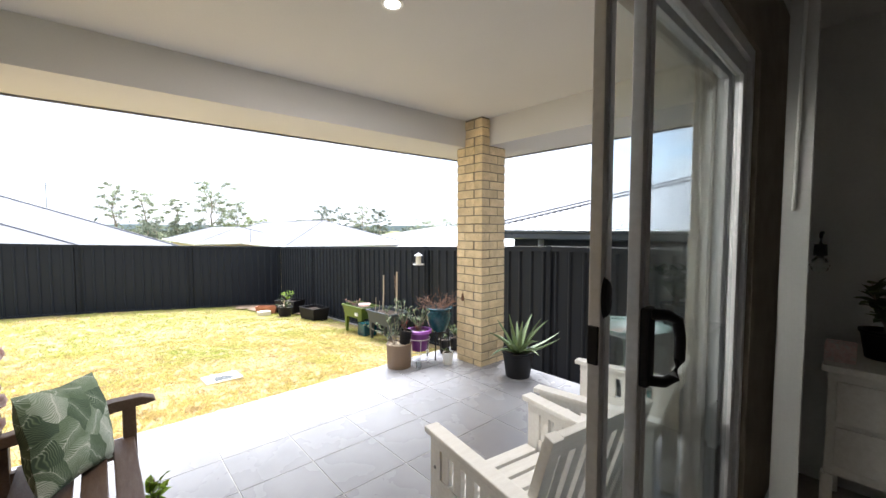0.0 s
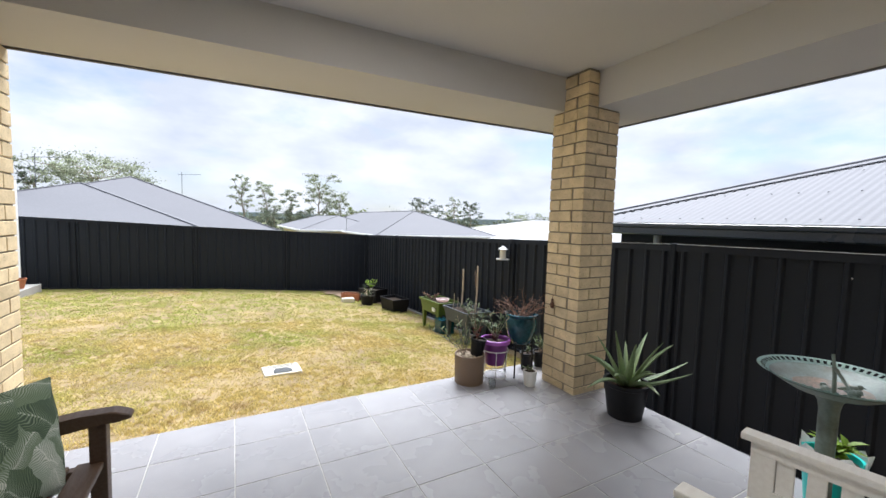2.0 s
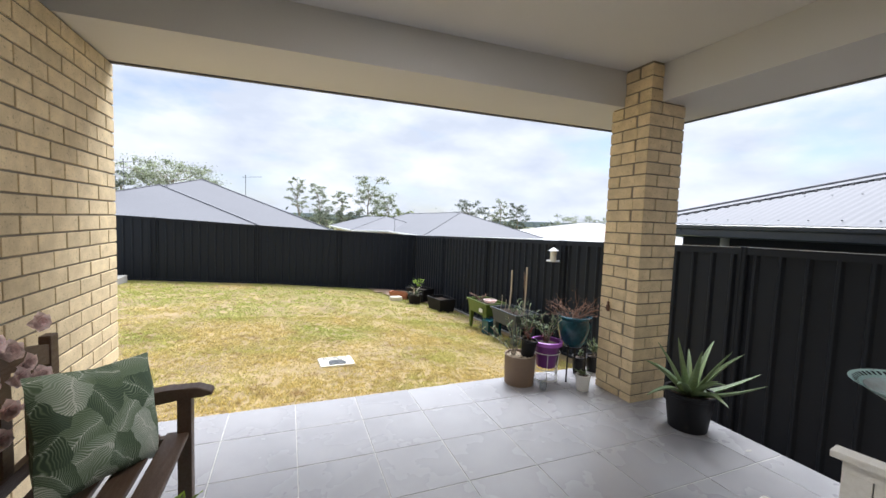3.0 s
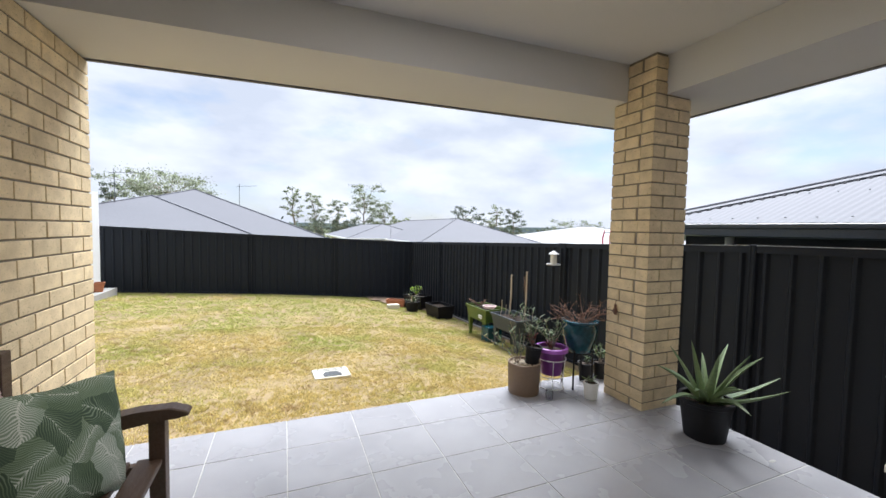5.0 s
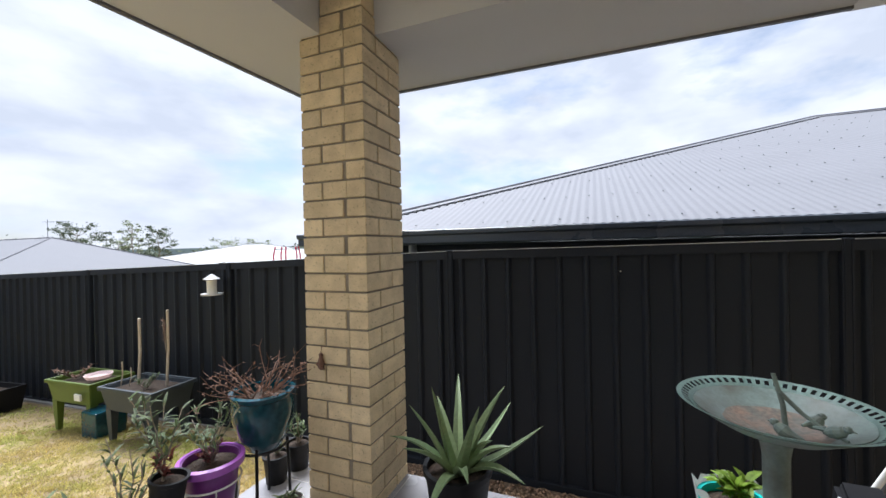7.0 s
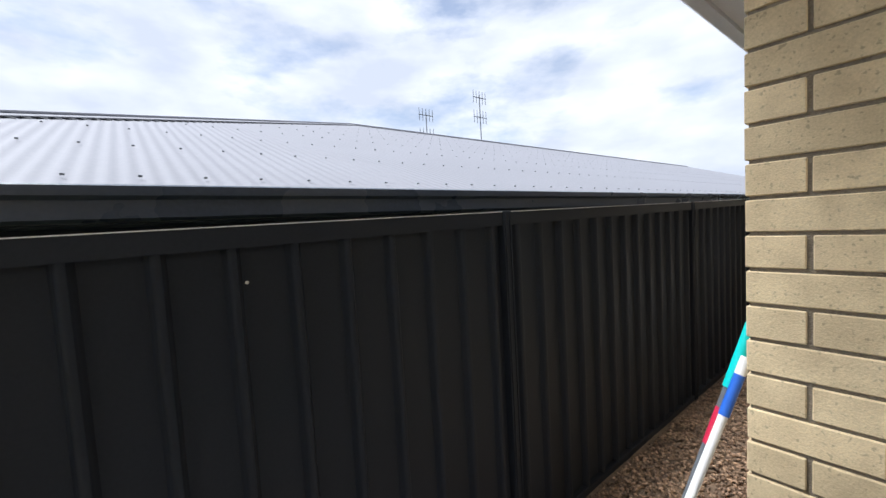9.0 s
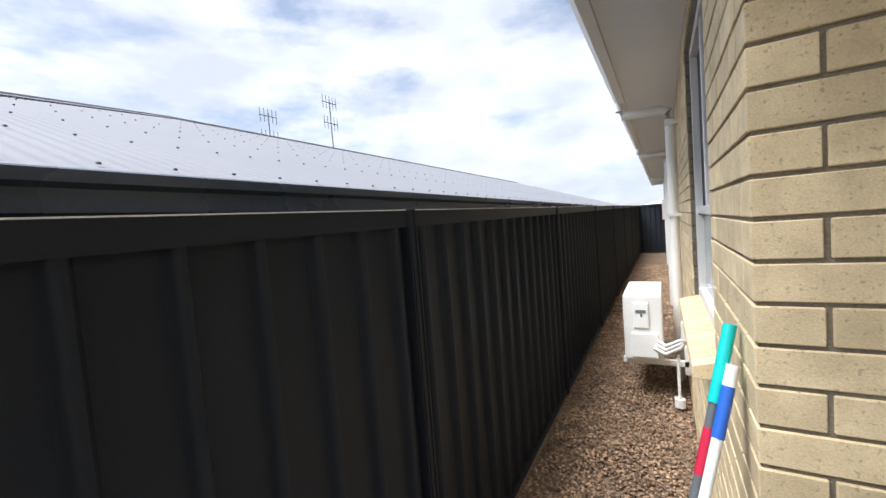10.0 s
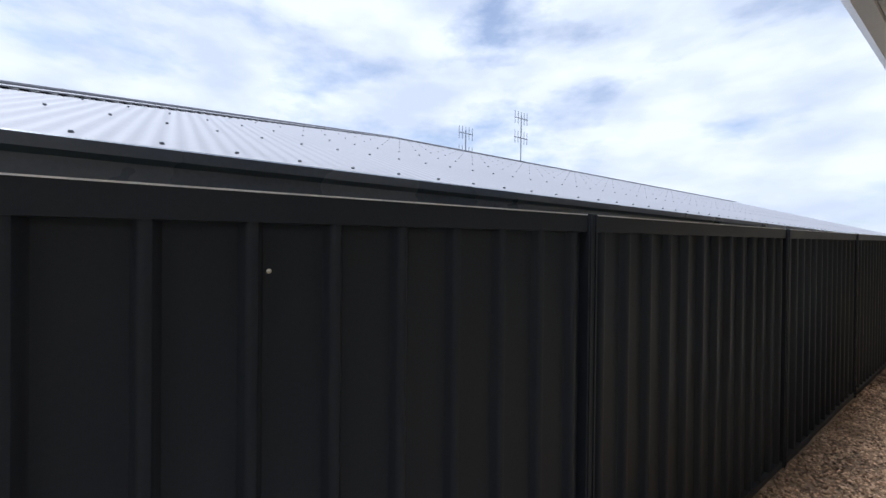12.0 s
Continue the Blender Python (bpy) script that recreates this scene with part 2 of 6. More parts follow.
def tube(bm, pts, r, n=8, r2=None, caps=True):
    """A round bar along points, tapering from r to r2."""
    pts = [Vector(p) for p in pts]
    rings = []
    up = Vector((0, 0, 1))
    for i, p in enumerate(pts):
        d = (pts[min(i + 1, len(pts) - 1)] - pts[max(i - 1, 0)]).normalized()
        a = d.cross(up if abs(d.z) < 0.95 else Vector((1, 0, 0))).normalized()
        b = d.cross(a).normalized()
        rad = r if r2 is None else r + (r2 - r) * i / (len(pts) - 1)
        rings.append([bm.verts.new(p + a * rad * math.cos(2 * math.pi * k / n) + b * rad * math.sin(2 * math.pi * k / n)) for k in range(n)])
    for p, q in zip(rings, rings[1:]):
        for k in range(n):
            bm.faces.new((p[k], p[(k + 1) % n], q[(k + 1) % n], q[k]))
    if caps:
        bm.faces.new(rings[0][::-1])
        bm.faces.new(rings[-1])
    return bm


def prism(bm, poly, lo, hi, axis="z", m=None):
    """A polygon drawn in the plane across the axis, from lo to hi along it."""
    def at(u, v, w):
        return {"z": (u, v, w), "y": (u, w, v), "x": (w, u, v)}[axis]
    a = [bm.verts.new(at(u, v, lo)) for u, v in poly]
    b = [bm.verts.new(at(u, v, hi)) for u, v in poly]
    n = len(poly)
    bm.faces.new(a[::-1])
    bm.faces.new(b)
    for i in range(n):
        bm.faces.new((a[i], a[(i + 1) % n], b[(i + 1) % n], b[i]))
    grow(bm, a + b, m)
    return bm


def mesh_of(name, bm, mat, smooth=False):
    bmesh.ops.recalc_face_normals(bm, faces=bm.faces)
    me = bpy.data.meshes.new(name)
    bm.to_mesh(me)
    bm.free()
    me.materials.append(mat)
    if smooth:
        for p in me.polygons:
            p.use_smooth = True
        me.set_sharp_from_angle(angle=radians(40))
    return me


def part(name, bm, mat, parent=None, label="", smooth=False):
    ob = new(name, mesh_of(name, bm, mat, smooth))
    if parent is not None:
        ob.parent = parent
    if label:
        ob["label"] = label
    return ob


def thing(name, m, label, category, group=""):
    ob = new(name)
    ob.empty_display_size = 0.1
    ob.matrix_world = m
    return tagged(ob, label, category, group)


def structure(name, bm, mat, label, category, smooth=False):
    return tagged(part(name, bm, mat, None, "", smooth), label, category, "", "structure")


# ---- the plan ----
PX, PY, PW = 2.79, 2.675, 0.35      # pillar
SOFFIT, CEIL = 2.205, 2.47
WX, WY = 3.15, 0.665                # house corner
EDGE_Y, EDGE_X = 3.375, 3.135       # patio slab
FX = 4.15                           # side fence
BY = 12.33                          # back fence
COURSE = 0.0858

LX, LY_END = -0.60, 3.70            # brick wall beside the bench
OUT_Y, BEAM_X, OUT_X = 3.57, 2.90, 3.58
IN_L, IN_R, OUT_L, OUT_R, OUT_XP = 3.055, 2.905, 3.68, 3.475, 3.525   # front beam, slightly askew; patio eave on the side
DOOR_X0, DOOR_X1, DOOR_H = -0.42, 1.95, 2.085
GY = (-18.0, -4.0, 3.4, 4.7, 8.0, 12.33)
GX = (-9.0, -3.5, 0.0, 2.0, 4.15)
GZ = ((-0.45, -0.45, -0.45, -0.45, -0.62), (-0.45, -0.45, -0.45, -0.45, -0.52), (-0.05, -0.05, -0.05, -0.10, -0.575),
      (-0.08, -0.09, -0.15, -0.26, -0.56), (-0.20, -0.22, -0.34, -0.50, -0.74), (-0.36, -0.42, -0.62, -0.78, -0.97))


def ground_z(x, y):
    """Height of the ground of the plot."""
    i = max(k for k in range(len(GY) - 1) if y >= GY[k] or k == 0)
    j = max(k for k in range(len(GX) - 1) if x >= GX[k] or k == 0)
    v = min(1, max(0, (y - GY[i]) / (GY[i + 1] - GY[i])))
    u = min(1, max(0, (x - GX[j]) / (GX[j + 1] - GX[j])))
    a = GZ[i][j] + (GZ[i][j + 1] - GZ[i][j]) * u
    b = GZ[i + 1][j] + (GZ[i + 1][j + 1] - GZ[i + 1][j]) * u
    return a + (b - a) * v


def sheet(name, xs, ys, zf, mat, label, category):
    verts = [(x, y, zf(x, y)) for y in ys for x in xs]
    n = len(xs)
    faces = [(j * n + i, j * n + i + 1, (j + 1) * n + i + 1, (j + 1) * n + i) for j in range(len(ys) - 1) for i in range(n - 1)]
    me = bpy.data.meshes.new(name)
    me.from_pydata(verts, [], faces)
    me.materials.append(mat)
    for p in me.polygons:
        p.use_smooth = True
    return tagged(new(name, me), label, category, "", "structure")


# lawn, side passage, and the land beyond
sheet("lawn", list(np.linspace(-9, 4.15, 70)), list(np.linspace(EDGE_Y - 0.15, BY, 70)), lambda x, y: ground_z(x, y) + 0.012 * noise.noise(Vector((x * 1.7, y * 1.7, 0))), LAWN, "patchy yellow-green lawn sloping to the fence", "lawn")
sheet("passage_ground", list(np.linspace(2.6, 4.15, 10)), list(np.linspace(-18, EDGE_Y - 0.15, 60)), lambda x, y: ground_z(4.15, y) + 0.02 * noise.noise(Vector((x * 3, y * 3, 5))), SOIL, "brown gravel strip between house and fence", "gravel")


def far_z(x, y):
    d = max(0.0, max(abs(x - 0) - 30, abs(y - 0) - 30))
    inside = -9.2 < x < 4.3 and -18.2 < y < BY + 0.1
    return (-1.25 if inside else -1.6) - min(6.0, d * 0.03)


far = [-3000, -900, -300, -120, -60, -30, -18, -9, -2, 4.3, 9, 18, 30, 60, 120, 300, 900, 3000]
sheet("ground", far, [-3000, -900, -300, -120, -60, -30, -18.3, -9, 0, 6, BY + 0.2, 20, 30, 60, 120, 300, 900, 3000], far_z, EARTH, "distant grassy ground falling away behind the houses", "ground")

# patio slab
bm = bmesh.new()
box(bm, (LX - 0.3, WY - 0.3, -0.6), (EDGE_X - 0.004, EDGE_Y - 0.004, -0.0025))
floor = structure("floor", bm, GROUT, "patio slab of square grey porcelain tiles with pale grout", "patio floor")

# pillar core, house wall cores and piers
def core(name, a, b, label, category="wall"):
    bm = bmesh.new()
    box(bm, a, b)
    return structure(name, bm, MORTAR, label, category)


REC = 0.007
pillar = core("pillar", (PX + REC, PY + REC, -0.5), (PX + PW - REC, PY + PW - REC, CEIL), "cream brick corner pillar holding up the patio roof", "pillar")
wall_left = core("wall_west", (LX - 0.35, WY - 0.25, -0.3), (LX - REC, LY_END - REC, SOFFIT - 0.003), "cream brick wall beside the wooden bench")
wall_corner = core("wall_north", (DOOR_X1 + 0.02, WY - 0.24, -0.3), (WX - REC, WY - REC, CEIL + 0.1), "cream brick house wall beside the sliding door")
WIN_Y0, WIN_Y1, WIN_Z0, WIN_Z1 = -1.31, -0.09, 0.56, 2.09
bm = bmesh.new()
x0, x1 = WX - 0.24, WX - REC
box(bm, (x0, WIN_Y1, -0.8), (x1, WY - 0.242, SOFFIT + 0.1))
box(bm, (x0, WIN_Y0, -0.8), (x1, WIN_Y1, WIN_Z0 - 0.08))
box(bm, (x0, WIN_Y0, WIN_Z1), (x1, WIN_Y1, SOFFIT + 0.1))
box(bm, (x0, -17.5, -0.8), (x1, WIN_Y0, SOFFIT + 0.1))
wall_side = structure("wall_east", bm, MORTAR, "long cream brick side wall of the house", "wall")
bm = bmesh.new()
box(bm, (DOOR_X0 - 0.02 - 0.3, WY - 0.24, -0.3), (DOOR_X0 - 0.02, WY - REC, CEIL + 0.1))
box(bm, (DOOR_X0 - 0.02, WY - 0.24, DOOR_H), (DOOR_X1 + 0.02, WY - REC, CEIL + 0.1))
wall_door = structure("wall_south", bm, MORTAR, "brick wall over the sliding patio door", "wall")

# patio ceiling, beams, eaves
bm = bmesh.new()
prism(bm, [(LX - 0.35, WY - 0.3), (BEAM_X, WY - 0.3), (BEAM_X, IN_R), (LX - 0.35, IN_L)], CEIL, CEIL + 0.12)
structure("ceiling", bm, PAINT_TONED, "flat white painted patio ceiling", "ceiling")
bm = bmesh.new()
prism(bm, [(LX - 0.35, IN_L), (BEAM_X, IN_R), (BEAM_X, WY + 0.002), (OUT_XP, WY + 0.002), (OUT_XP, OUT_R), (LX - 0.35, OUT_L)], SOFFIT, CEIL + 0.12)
structure("beam", bm, PAINT_TONED, "boxed white patio beam and eave lining", "beam")
bm = bmesh.new()
prism(bm, [(LX - 0.35, OUT_L), (OUT_XP, OUT_R), (OUT_XP, WY), (OUT_XP + 0.02, WY), (OUT_XP + 0.02, OUT_R + 0.02), (LX - 0.35, OUT_L + 0.02)], SOFFIT - 0.012, CEIL + 0.15)
structure("trim", bm, TRIM_GREY, "grey metal edge trim along the patio eave", "trim")
bm = bmesh.new()
box(bm, (WX - 0.24, -17.5, SOFFIT), (OUT_X - 0.003, WY, SOFFIT + 0.05))
structure("eave", bm, EAVE, "white painted eave lining along the side wall", "eave")
# roof over house and patio, to close the top
bm = bmesh.new()
prism(bm, [(OUT_X + 0.05, SOFFIT + 0.30), (-6.0, SOFFIT + 3.3), (-12.0, SOFFIT + 0.3)], -17.5, OUT_Y + 0.05, "y")
structure("roof", bm, ROOF_FAR, "pale metal roof of the house", "roof")


# ---- fences ----
def sheeting(length, z00, z01, z10, z11, pitch=0.183):
    """A pressed steel panel along +x with narrow upright ribs; heights (bottom, top) at its start and end."""
    n = max(1, round((length - 0.12) / pitch) + 1)
    first = (length - (n - 1) * pitch) / 2
    prof = [(0.0, 0.0)]
    for i in range(n):
        c = first + i * pitch
        prof += [(c - 0.024, 0.0), (c - 0.020, 0.004), (c - 0.015, 0.020), (c - 0.009, 0.029), (c + 0.002, 0.031), (c + 0.011, 0.028), (c + 0.018, 0.018), (c + 0.023, 0.004), (c + 0.027, 0.0)]
    prof.append((length, 0.0))
    bm = bmesh.new()
    lo, hi = [], []
    for s, d in prof:
        t = s / length
        lo.append((s, d, z00 + (z10 - z00) * t))
        hi.append((s, d, z01 + (z11 - z01) * t))
    for off in (0.0, -0.0015):
        a = [bm.verts.new((x, y + off, z)) for x, y, z in lo]
        b = [bm.verts.new((x, y + off, z)) for x, y, z in hi]
        for i in range(len(a) - 1):
            bm.faces.new((a[i], a[i + 1], b[i + 1], b[i]))
    return bm


def fence_bay(m, length, bot0, top0, bot1, top1, group, label, flip=1):
    """One bay: its post at the start, two rails and the ribbed sheet. +y faces the yard."""
    f = thing("fence_bay", m, label, "fence", group)
    bm = bmesh.new()
    box(bm, (-0.028, -0.03, bot0 - 0.08), (0.028, 0.04, top0 + 0.004), bevel=0.003)
    box(bm, (-0.020, 0.04, bot0 - 0.08), (-0.012, 0.046, top0 - 0.002))
    box(bm, (0.012, 0.04, bot0 - 0.08), (0.020, 0.046, top0 - 0.002))
    part("post", bm, STEEL, f)
    for nm, s0, s1, h in (("top_rail", top0, top1, 0.066), ("bottom_rail", bot0 + 0.07, bot1 + 0.07, 0.055)):
        bm = bmesh.new()
        prism(bm, [(-0.028, -h), (0.034, -h), (0.034, -0.003), (0.031, 0.0), (-0.025, 0.0), (-0.028, -0.003)], 0.03, length - 0.03, "x")
        for v in bm.verts:
            v.co.z += s0 + (s1 - s0) * v.co.x / length
        rail = part(nm, bm, STEEL, f)
        if nm == "top_rail":
            # thin pale strip added as the bright highlight along the rail's top edge
            bm = bmesh.new()
            box(bm, (0.03, 0.0322, -0.0022), (length - 0.03, 0.0362, 0.0012))
            for v in bm.verts:
                v.co.z += s0 + (s1 - s0) * v.co.x / length
            part("rail_edge", bm, EDGE_GLINT, rail, "pale cut edge of the rail coloured for sky glint")
    b = sheeting(length - 0.056, bot0 + 0.02, top0 - 0.02, bot1 + 0.02, top1 - 0.02)
    for v in b.verts:
        v.co.x += 0.028
    part("sheet", b, STEEL, f, "", True)
    return f


side = [(-16.25, 1.385), (-13.87, 1.36), (-11.49, 1.335), (-9.11, 1.31), (-6.73, 1.285), (-4.35, 1.252), (-1.97, 1.222), (0.41, 1.196), (2.79, 1.166), (5.17, 1.082), (7.55, 1.005), (9.93, 0.925), (BY, 0.84)]
for (ya, za), (yb, zb) in zip(side, side[1:]):
    fence_bay(pose(FX + 0.03, ya, 0, 0, 0, 90), yb - ya, ground_z(FX, ya) - 0.02, za, ground_z(FX, yb) - 0.02, zb, "side fence bays", "charcoal ribbed steel fence bay standing on gravel" if ya < 3 else "charcoal ribbed steel fence bay beside the lawn")
back = [(4.15, 0.84), (1.82, 0.932), (-0.40, 1.02), (-2.72, 1.14), (-5.1, 1.25), (-7.48, 1.36), (-9.86, 1.47)]
for (xa, za), (xb, zb) in zip(back, back[1:]):
    fence_bay(pose(xa, BY + 0.03, 0, 0, 0, 180), xa - xb, ground_z(xa, BY) - 0.02, za, ground_z(xb, BY) - 0.02, zb, "back fence bays", "charcoal ribbed steel fence bay behind the lawn")
fence_bay(pose(FX, -16.25, 0, 0, 0, 180), 1.2, -0.6, 1.38, -0.6, 1.38, "side fence bays", "charcoal ribbed steel fence closing the side passage")


# ---- house next door ----
NEX, NEY, NEZ, NRX, NRZ, NRY = 4.85, 4.72, 1.375, 12.46, 3.93, -2.9


def corrugated(name, origin, along, upslope, length, top_at, parent, mat, pitch=0.076, depth=0.0022):
    """A corrugated plane: along the eave from origin; top_at(s) gives how far up the slope the sheet runs at s."""
    along, upslope = Vector(along).normalized(), Vector(upslope).normalized()
    nrm = along.cross(upslope).normalized()
    if nrm.z < 0:
        nrm = -nrm
    verts, faces = [], []
    n = int(length / pitch * 6)
    for i in range(n + 1):
        s = length * i / n
        d = depth * math.sin(2 * math.pi * s / pitch)
        base = Vector(origin) + along * s + nrm * d
        verts += [base, base + upslope * max(0.01, top_at(s))]
        if i:
            faces.append((2 * i - 2, 2 * i, 2 * i + 1, 2 * i - 1))
    me = bpy.data.meshes.new(name)
    me.from_pydata([tuple(v) for v in verts], [], faces)
    me.materials.append(mat)
    for p in me.polygons:
        p.use_smooth = True
    ob = new(name, me)
    ob.parent = parent
    return ob


neighbour = thing("house", pose(0, 0, 0), "single-storey house next door with pale corrugated roof", "house")
run, rise = NRX - NEX, NRZ - NEZ
slope = math.hypot(run, rise)
up_w = Vector((run, 0, rise)).normalized()
up_n = Vector((0, -run, rise)).normalized()
YEND = -26.0
corrugated("roof", (NEX, NEY, NEZ), (0, -1, 0), up_w, NEY - YEND, lambda s: slope * min(1.0, s / run), neighbour, ROOF)
corrugated("hip_roof", (NEX, NEY, NEZ), (1, 0, 0), up_n, 2 * run, lambda s: slope * min(1.0, s / run, (2 * run - s) / run), neighbour, ROOF)
corrugated("back_roof", (NEX + 2 * run, NEY, NEZ), (0, -1, 0), Vector((-run, 0, rise)), NEY - YEND, lambda s: slope * min(1.0, s / run), neighbour, ROOF, 0.5, 0.0)


def folded_cap(bm, a, b, na, nb, w=0.13, lift=0.020):
    """A folded cap strip along a hip or ridge, its wings lying along the two slopes."""
    a, b = Vector(a), Vector(b)
    d = (b - a).normalized()
    for nrm in (Vector(na), Vector(nb)):
        out = d.cross(nrm).normalized()
        if out.z > 0:
            out = -out
        q = [a + nrm * lift, b + nrm * lift, b + nrm * lift + out * w, a + nrm * lift + out * w]
        vs = [bm.verts.new(v) for v in q]
        lo = [bm.verts.new(v - nrm * 0.009) for v in q]
        bm.faces.new(vs)
        bm.faces.new(lo[::-1])
        for i in range(4):
            bm.faces.new((vs[i], lo[i], lo[(i + 1) % 4], vs[(i + 1) % 4]))
    tube(bm, [a + Vector((0, 0, lift + 0.008)), b + Vector((0, 0, lift + 0.008))], 0.016, 8)


n_w = Vector((0, 1, 0)).cross(up_w).normalized()
n_w = n_w if n_w.z > 0 else -n_w
n_n = Vector((1, 0, 0)).cross(up_n).normalized()
n_n = n_n if n_n.z > 0 else -n_n
n_e = Vector((-n_w.x, 0, n_w.z))
bm = bmesh.new()
folded_cap(bm, (NEX, NEY, NEZ), (NRX, NRY, NRZ), n_w, n_n)
folded_cap(bm, (NRX, NRY, NRZ), (NRX, YEND, NRZ), n_w, n_e)
folded_cap(bm, (NEX + 2 * run, NEY, NEZ), (NRX, NRY, NRZ), n_e, n_n)
part("ridge_cap", bm, ROOF, neighbour)
# dark solid pieces painting the shade in the corrugation ends under the hip cap
bm = bmesh.new()
hip = Vector((NRX - NEX, NRY - NEY, NRZ - NEZ))
hd = hip.normalized()
out = hd.cross(n_w).normalized()
out = -out if out.z > 0 else out
k = 0.15
while k < hip.length - 0.2:
    c = Vector((NEX, NEY, NEZ)) + hd * k + out * 0.128
    q = [c - hd * 0.034, c + hd * 0.034, c + hd * 0.010 + out * 0.042, c - hd * 0.010 + out * 0.042]
    top_q = [bm.verts.new(v + n_w * z) for v, z in zip(q, (0.013, 0.013, 0.006, 0.006))]
    low_q = [bm.verts.new(v - n_w * 0.003) for v in q]
    bm.faces.new(top_q)
    for i in range(4):
        bm.faces.new((top_q[i], low_q[i], low_q[(i + 1) % 4], top_q[(i + 1) % 4]))
    k += 0.108
tagged(part("cap_notches", bm, NOTCH_SHADE, neighbour), kind="stuff")
bm = bmesh.new()
prof = [(0.02, 0.0), (0.02, -0.125), (-0.07, -0.13), (-0.095, -0.118), (-0.10, -0.05), (-0.125, -0.035), (-0.13, 0.0), (-0.12, 0.006), (-0.11, 0.0), (-0.10, -0.02)]
prism(bm, [(NEX + u, NEZ - 0.015 + v) for u, v in prof], YEND, NEY + 0.1, "y")
prism(bm, [(NEY - u, NEZ - 0.015 + v) for u, v in prof], NEX, NEX + 2 * run, "x")
part("gutter", bm, DARK, neighbour, "dark steel gutter")
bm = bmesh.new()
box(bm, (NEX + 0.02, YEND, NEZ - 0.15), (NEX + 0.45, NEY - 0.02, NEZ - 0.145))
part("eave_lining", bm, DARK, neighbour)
# wall below the eave, its shade given by the dark colour
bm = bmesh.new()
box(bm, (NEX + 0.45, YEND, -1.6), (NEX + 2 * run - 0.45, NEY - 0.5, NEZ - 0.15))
part("wall", bm, SHADED_WALL, neighbour, "wall coloured dark for the shade under its eave")



# ---- more materials ----
BLACK = material("black plastic", (0.012, 0.012, 0.014), 0.5, vary=0.1, scale=5, bump=0.02, spec=0.2)
BROWN = material("brown ceramic", (0.19, 0.13, 0.085), 0.6, vary=0.06, scale=7, grain=120, bump=0.08)
TEAL = material("teal glazed ceramic", (0.007, 0.062, 0.085), 0.12, vary=0.2, scale=6, grain=40, bump=0.02, second=(0.02, 0.05, 0.07), amount=0.6)
PURPLE = material("purple plastic", (0.16, 0.03, 0.20), 0.4, vary=0.06, scale=6, bump=0.0)
PURPLE_RIM = material("bright purple plastic", (0.42, 0.12, 0.56), 0.4, vary=0.06, scale=6, bump=0.0)
WHITE = material("white enamel", (0.80, 0.80, 0.78), 0.4, vary=0.03, scale=6, bump=0.0)
WHITE_WOOD = material("white painted timber", (0.86, 0.85, 0.82), 0.5, vary=0.03, scale=10, grain=60, bump=0.10, second=(0.72, 0.69, 0.64), amount=0.35, stretch=(1, 6, 6))
DARK_WOOD = material("dark stained timber", (0.085, 0.05, 0.033), 0.5, vary=0.22, scale=12, grain=70, bump=0.15, second=(0.16, 0.11, 0.08), amount=0.6, stretch=(8, 1, 8))
OLIVE = material("olive green plastic", (0.10, 0.15, 0.022), 0.45, vary=0.07, scale=5, bump=0.02)
SLATE = material("slate grey plastic", (0.048, 0.060, 0.072), 0.5, vary=0.08, scale=5, bump=0.02)
TERRA = material("terracotta", (0.42, 0.16, 0.08), 0.8, vary=0.1, scale=8, bump=0.1)
CREAM = material("cream plastic", (0.72, 0.68, 0.56), 0.5, vary=0.04, scale=8, bump=0.02)
VERDI = material("verdigris painted metal", (0.19, 0.26, 0.24), 0.45, vary=0.12, scale=9, grain=80, bump=0.1, second=(0.10, 0.09, 0.07), amount=0.8)
VERDI_RIM = material("pale verdigris", (0.32, 0.46, 0.43), 0.45, vary=0.12, scale=12, grain=80, bump=0.1)
ALU = material("brushed aluminium frame", (0.60, 0.60, 0.61), 0.4, metal=0.0, vary=0.05, scale=6, bump=0.0)
POTSOIL = material("potting mix", (0.05, 0.033, 0.022), 0.95, vary=0.4, scale=30, grain=120, bump=0.9)
BARK = material("bark", (0.30, 0.25, 0.20), 0.9, vary=0.25, scale=3, grain=30, bump=0.3)
TWIG = material("dry brown twig", (0.16, 0.085, 0.055), 0.8, vary=0.2, scale=10, bump=0.1)
STAKE = material("weathered stake", (0.55, 0.47, 0.36), 0.8, vary=0.12, scale=14, bump=0.2)
ALOE = material("grey-green aloe leaf", (0.115, 0.175, 0.075), 0.45, vary=0.15, scale=8, grain=60, bump=0.05, per="island", second=(0.19, 0.23, 0.11), amount=0.6)
OLEAF = leafy_light(material("olive leaf", (0.105, 0.145, 0.062), 0.62, vary=0.25, scale=8, bump=0.0, per="island"), 0.3)
RLEAF = leafy_light(material("red-brown leaf", (0.19, 0.05, 0.04), 0.6, vary=0.3, scale=8, bump=0.0, per="island"), 0.3)
LIME = leafy_light(material("lime green leaf", (0.28, 0.42, 0.05), 0.5, vary=0.25, scale=8, bump=0.0, per="island"), 0.4)
# leaf green lightened and greyed to carry the haze of distance
GUM_HAZED = leafy_light(material("gum leaf", (0.34, 0.37, 0.27), 0.7, vary=0.35, scale=0.4, grain=4, bump=0.0, per="island"), 0.45)
GUM_DARK = leafy_light(material("dark gum leaf", (0.16, 0.185, 0.14), 0.7, vary=0.35, scale=0.4, grain=4, bump=0.0, per="island"), 0.4)
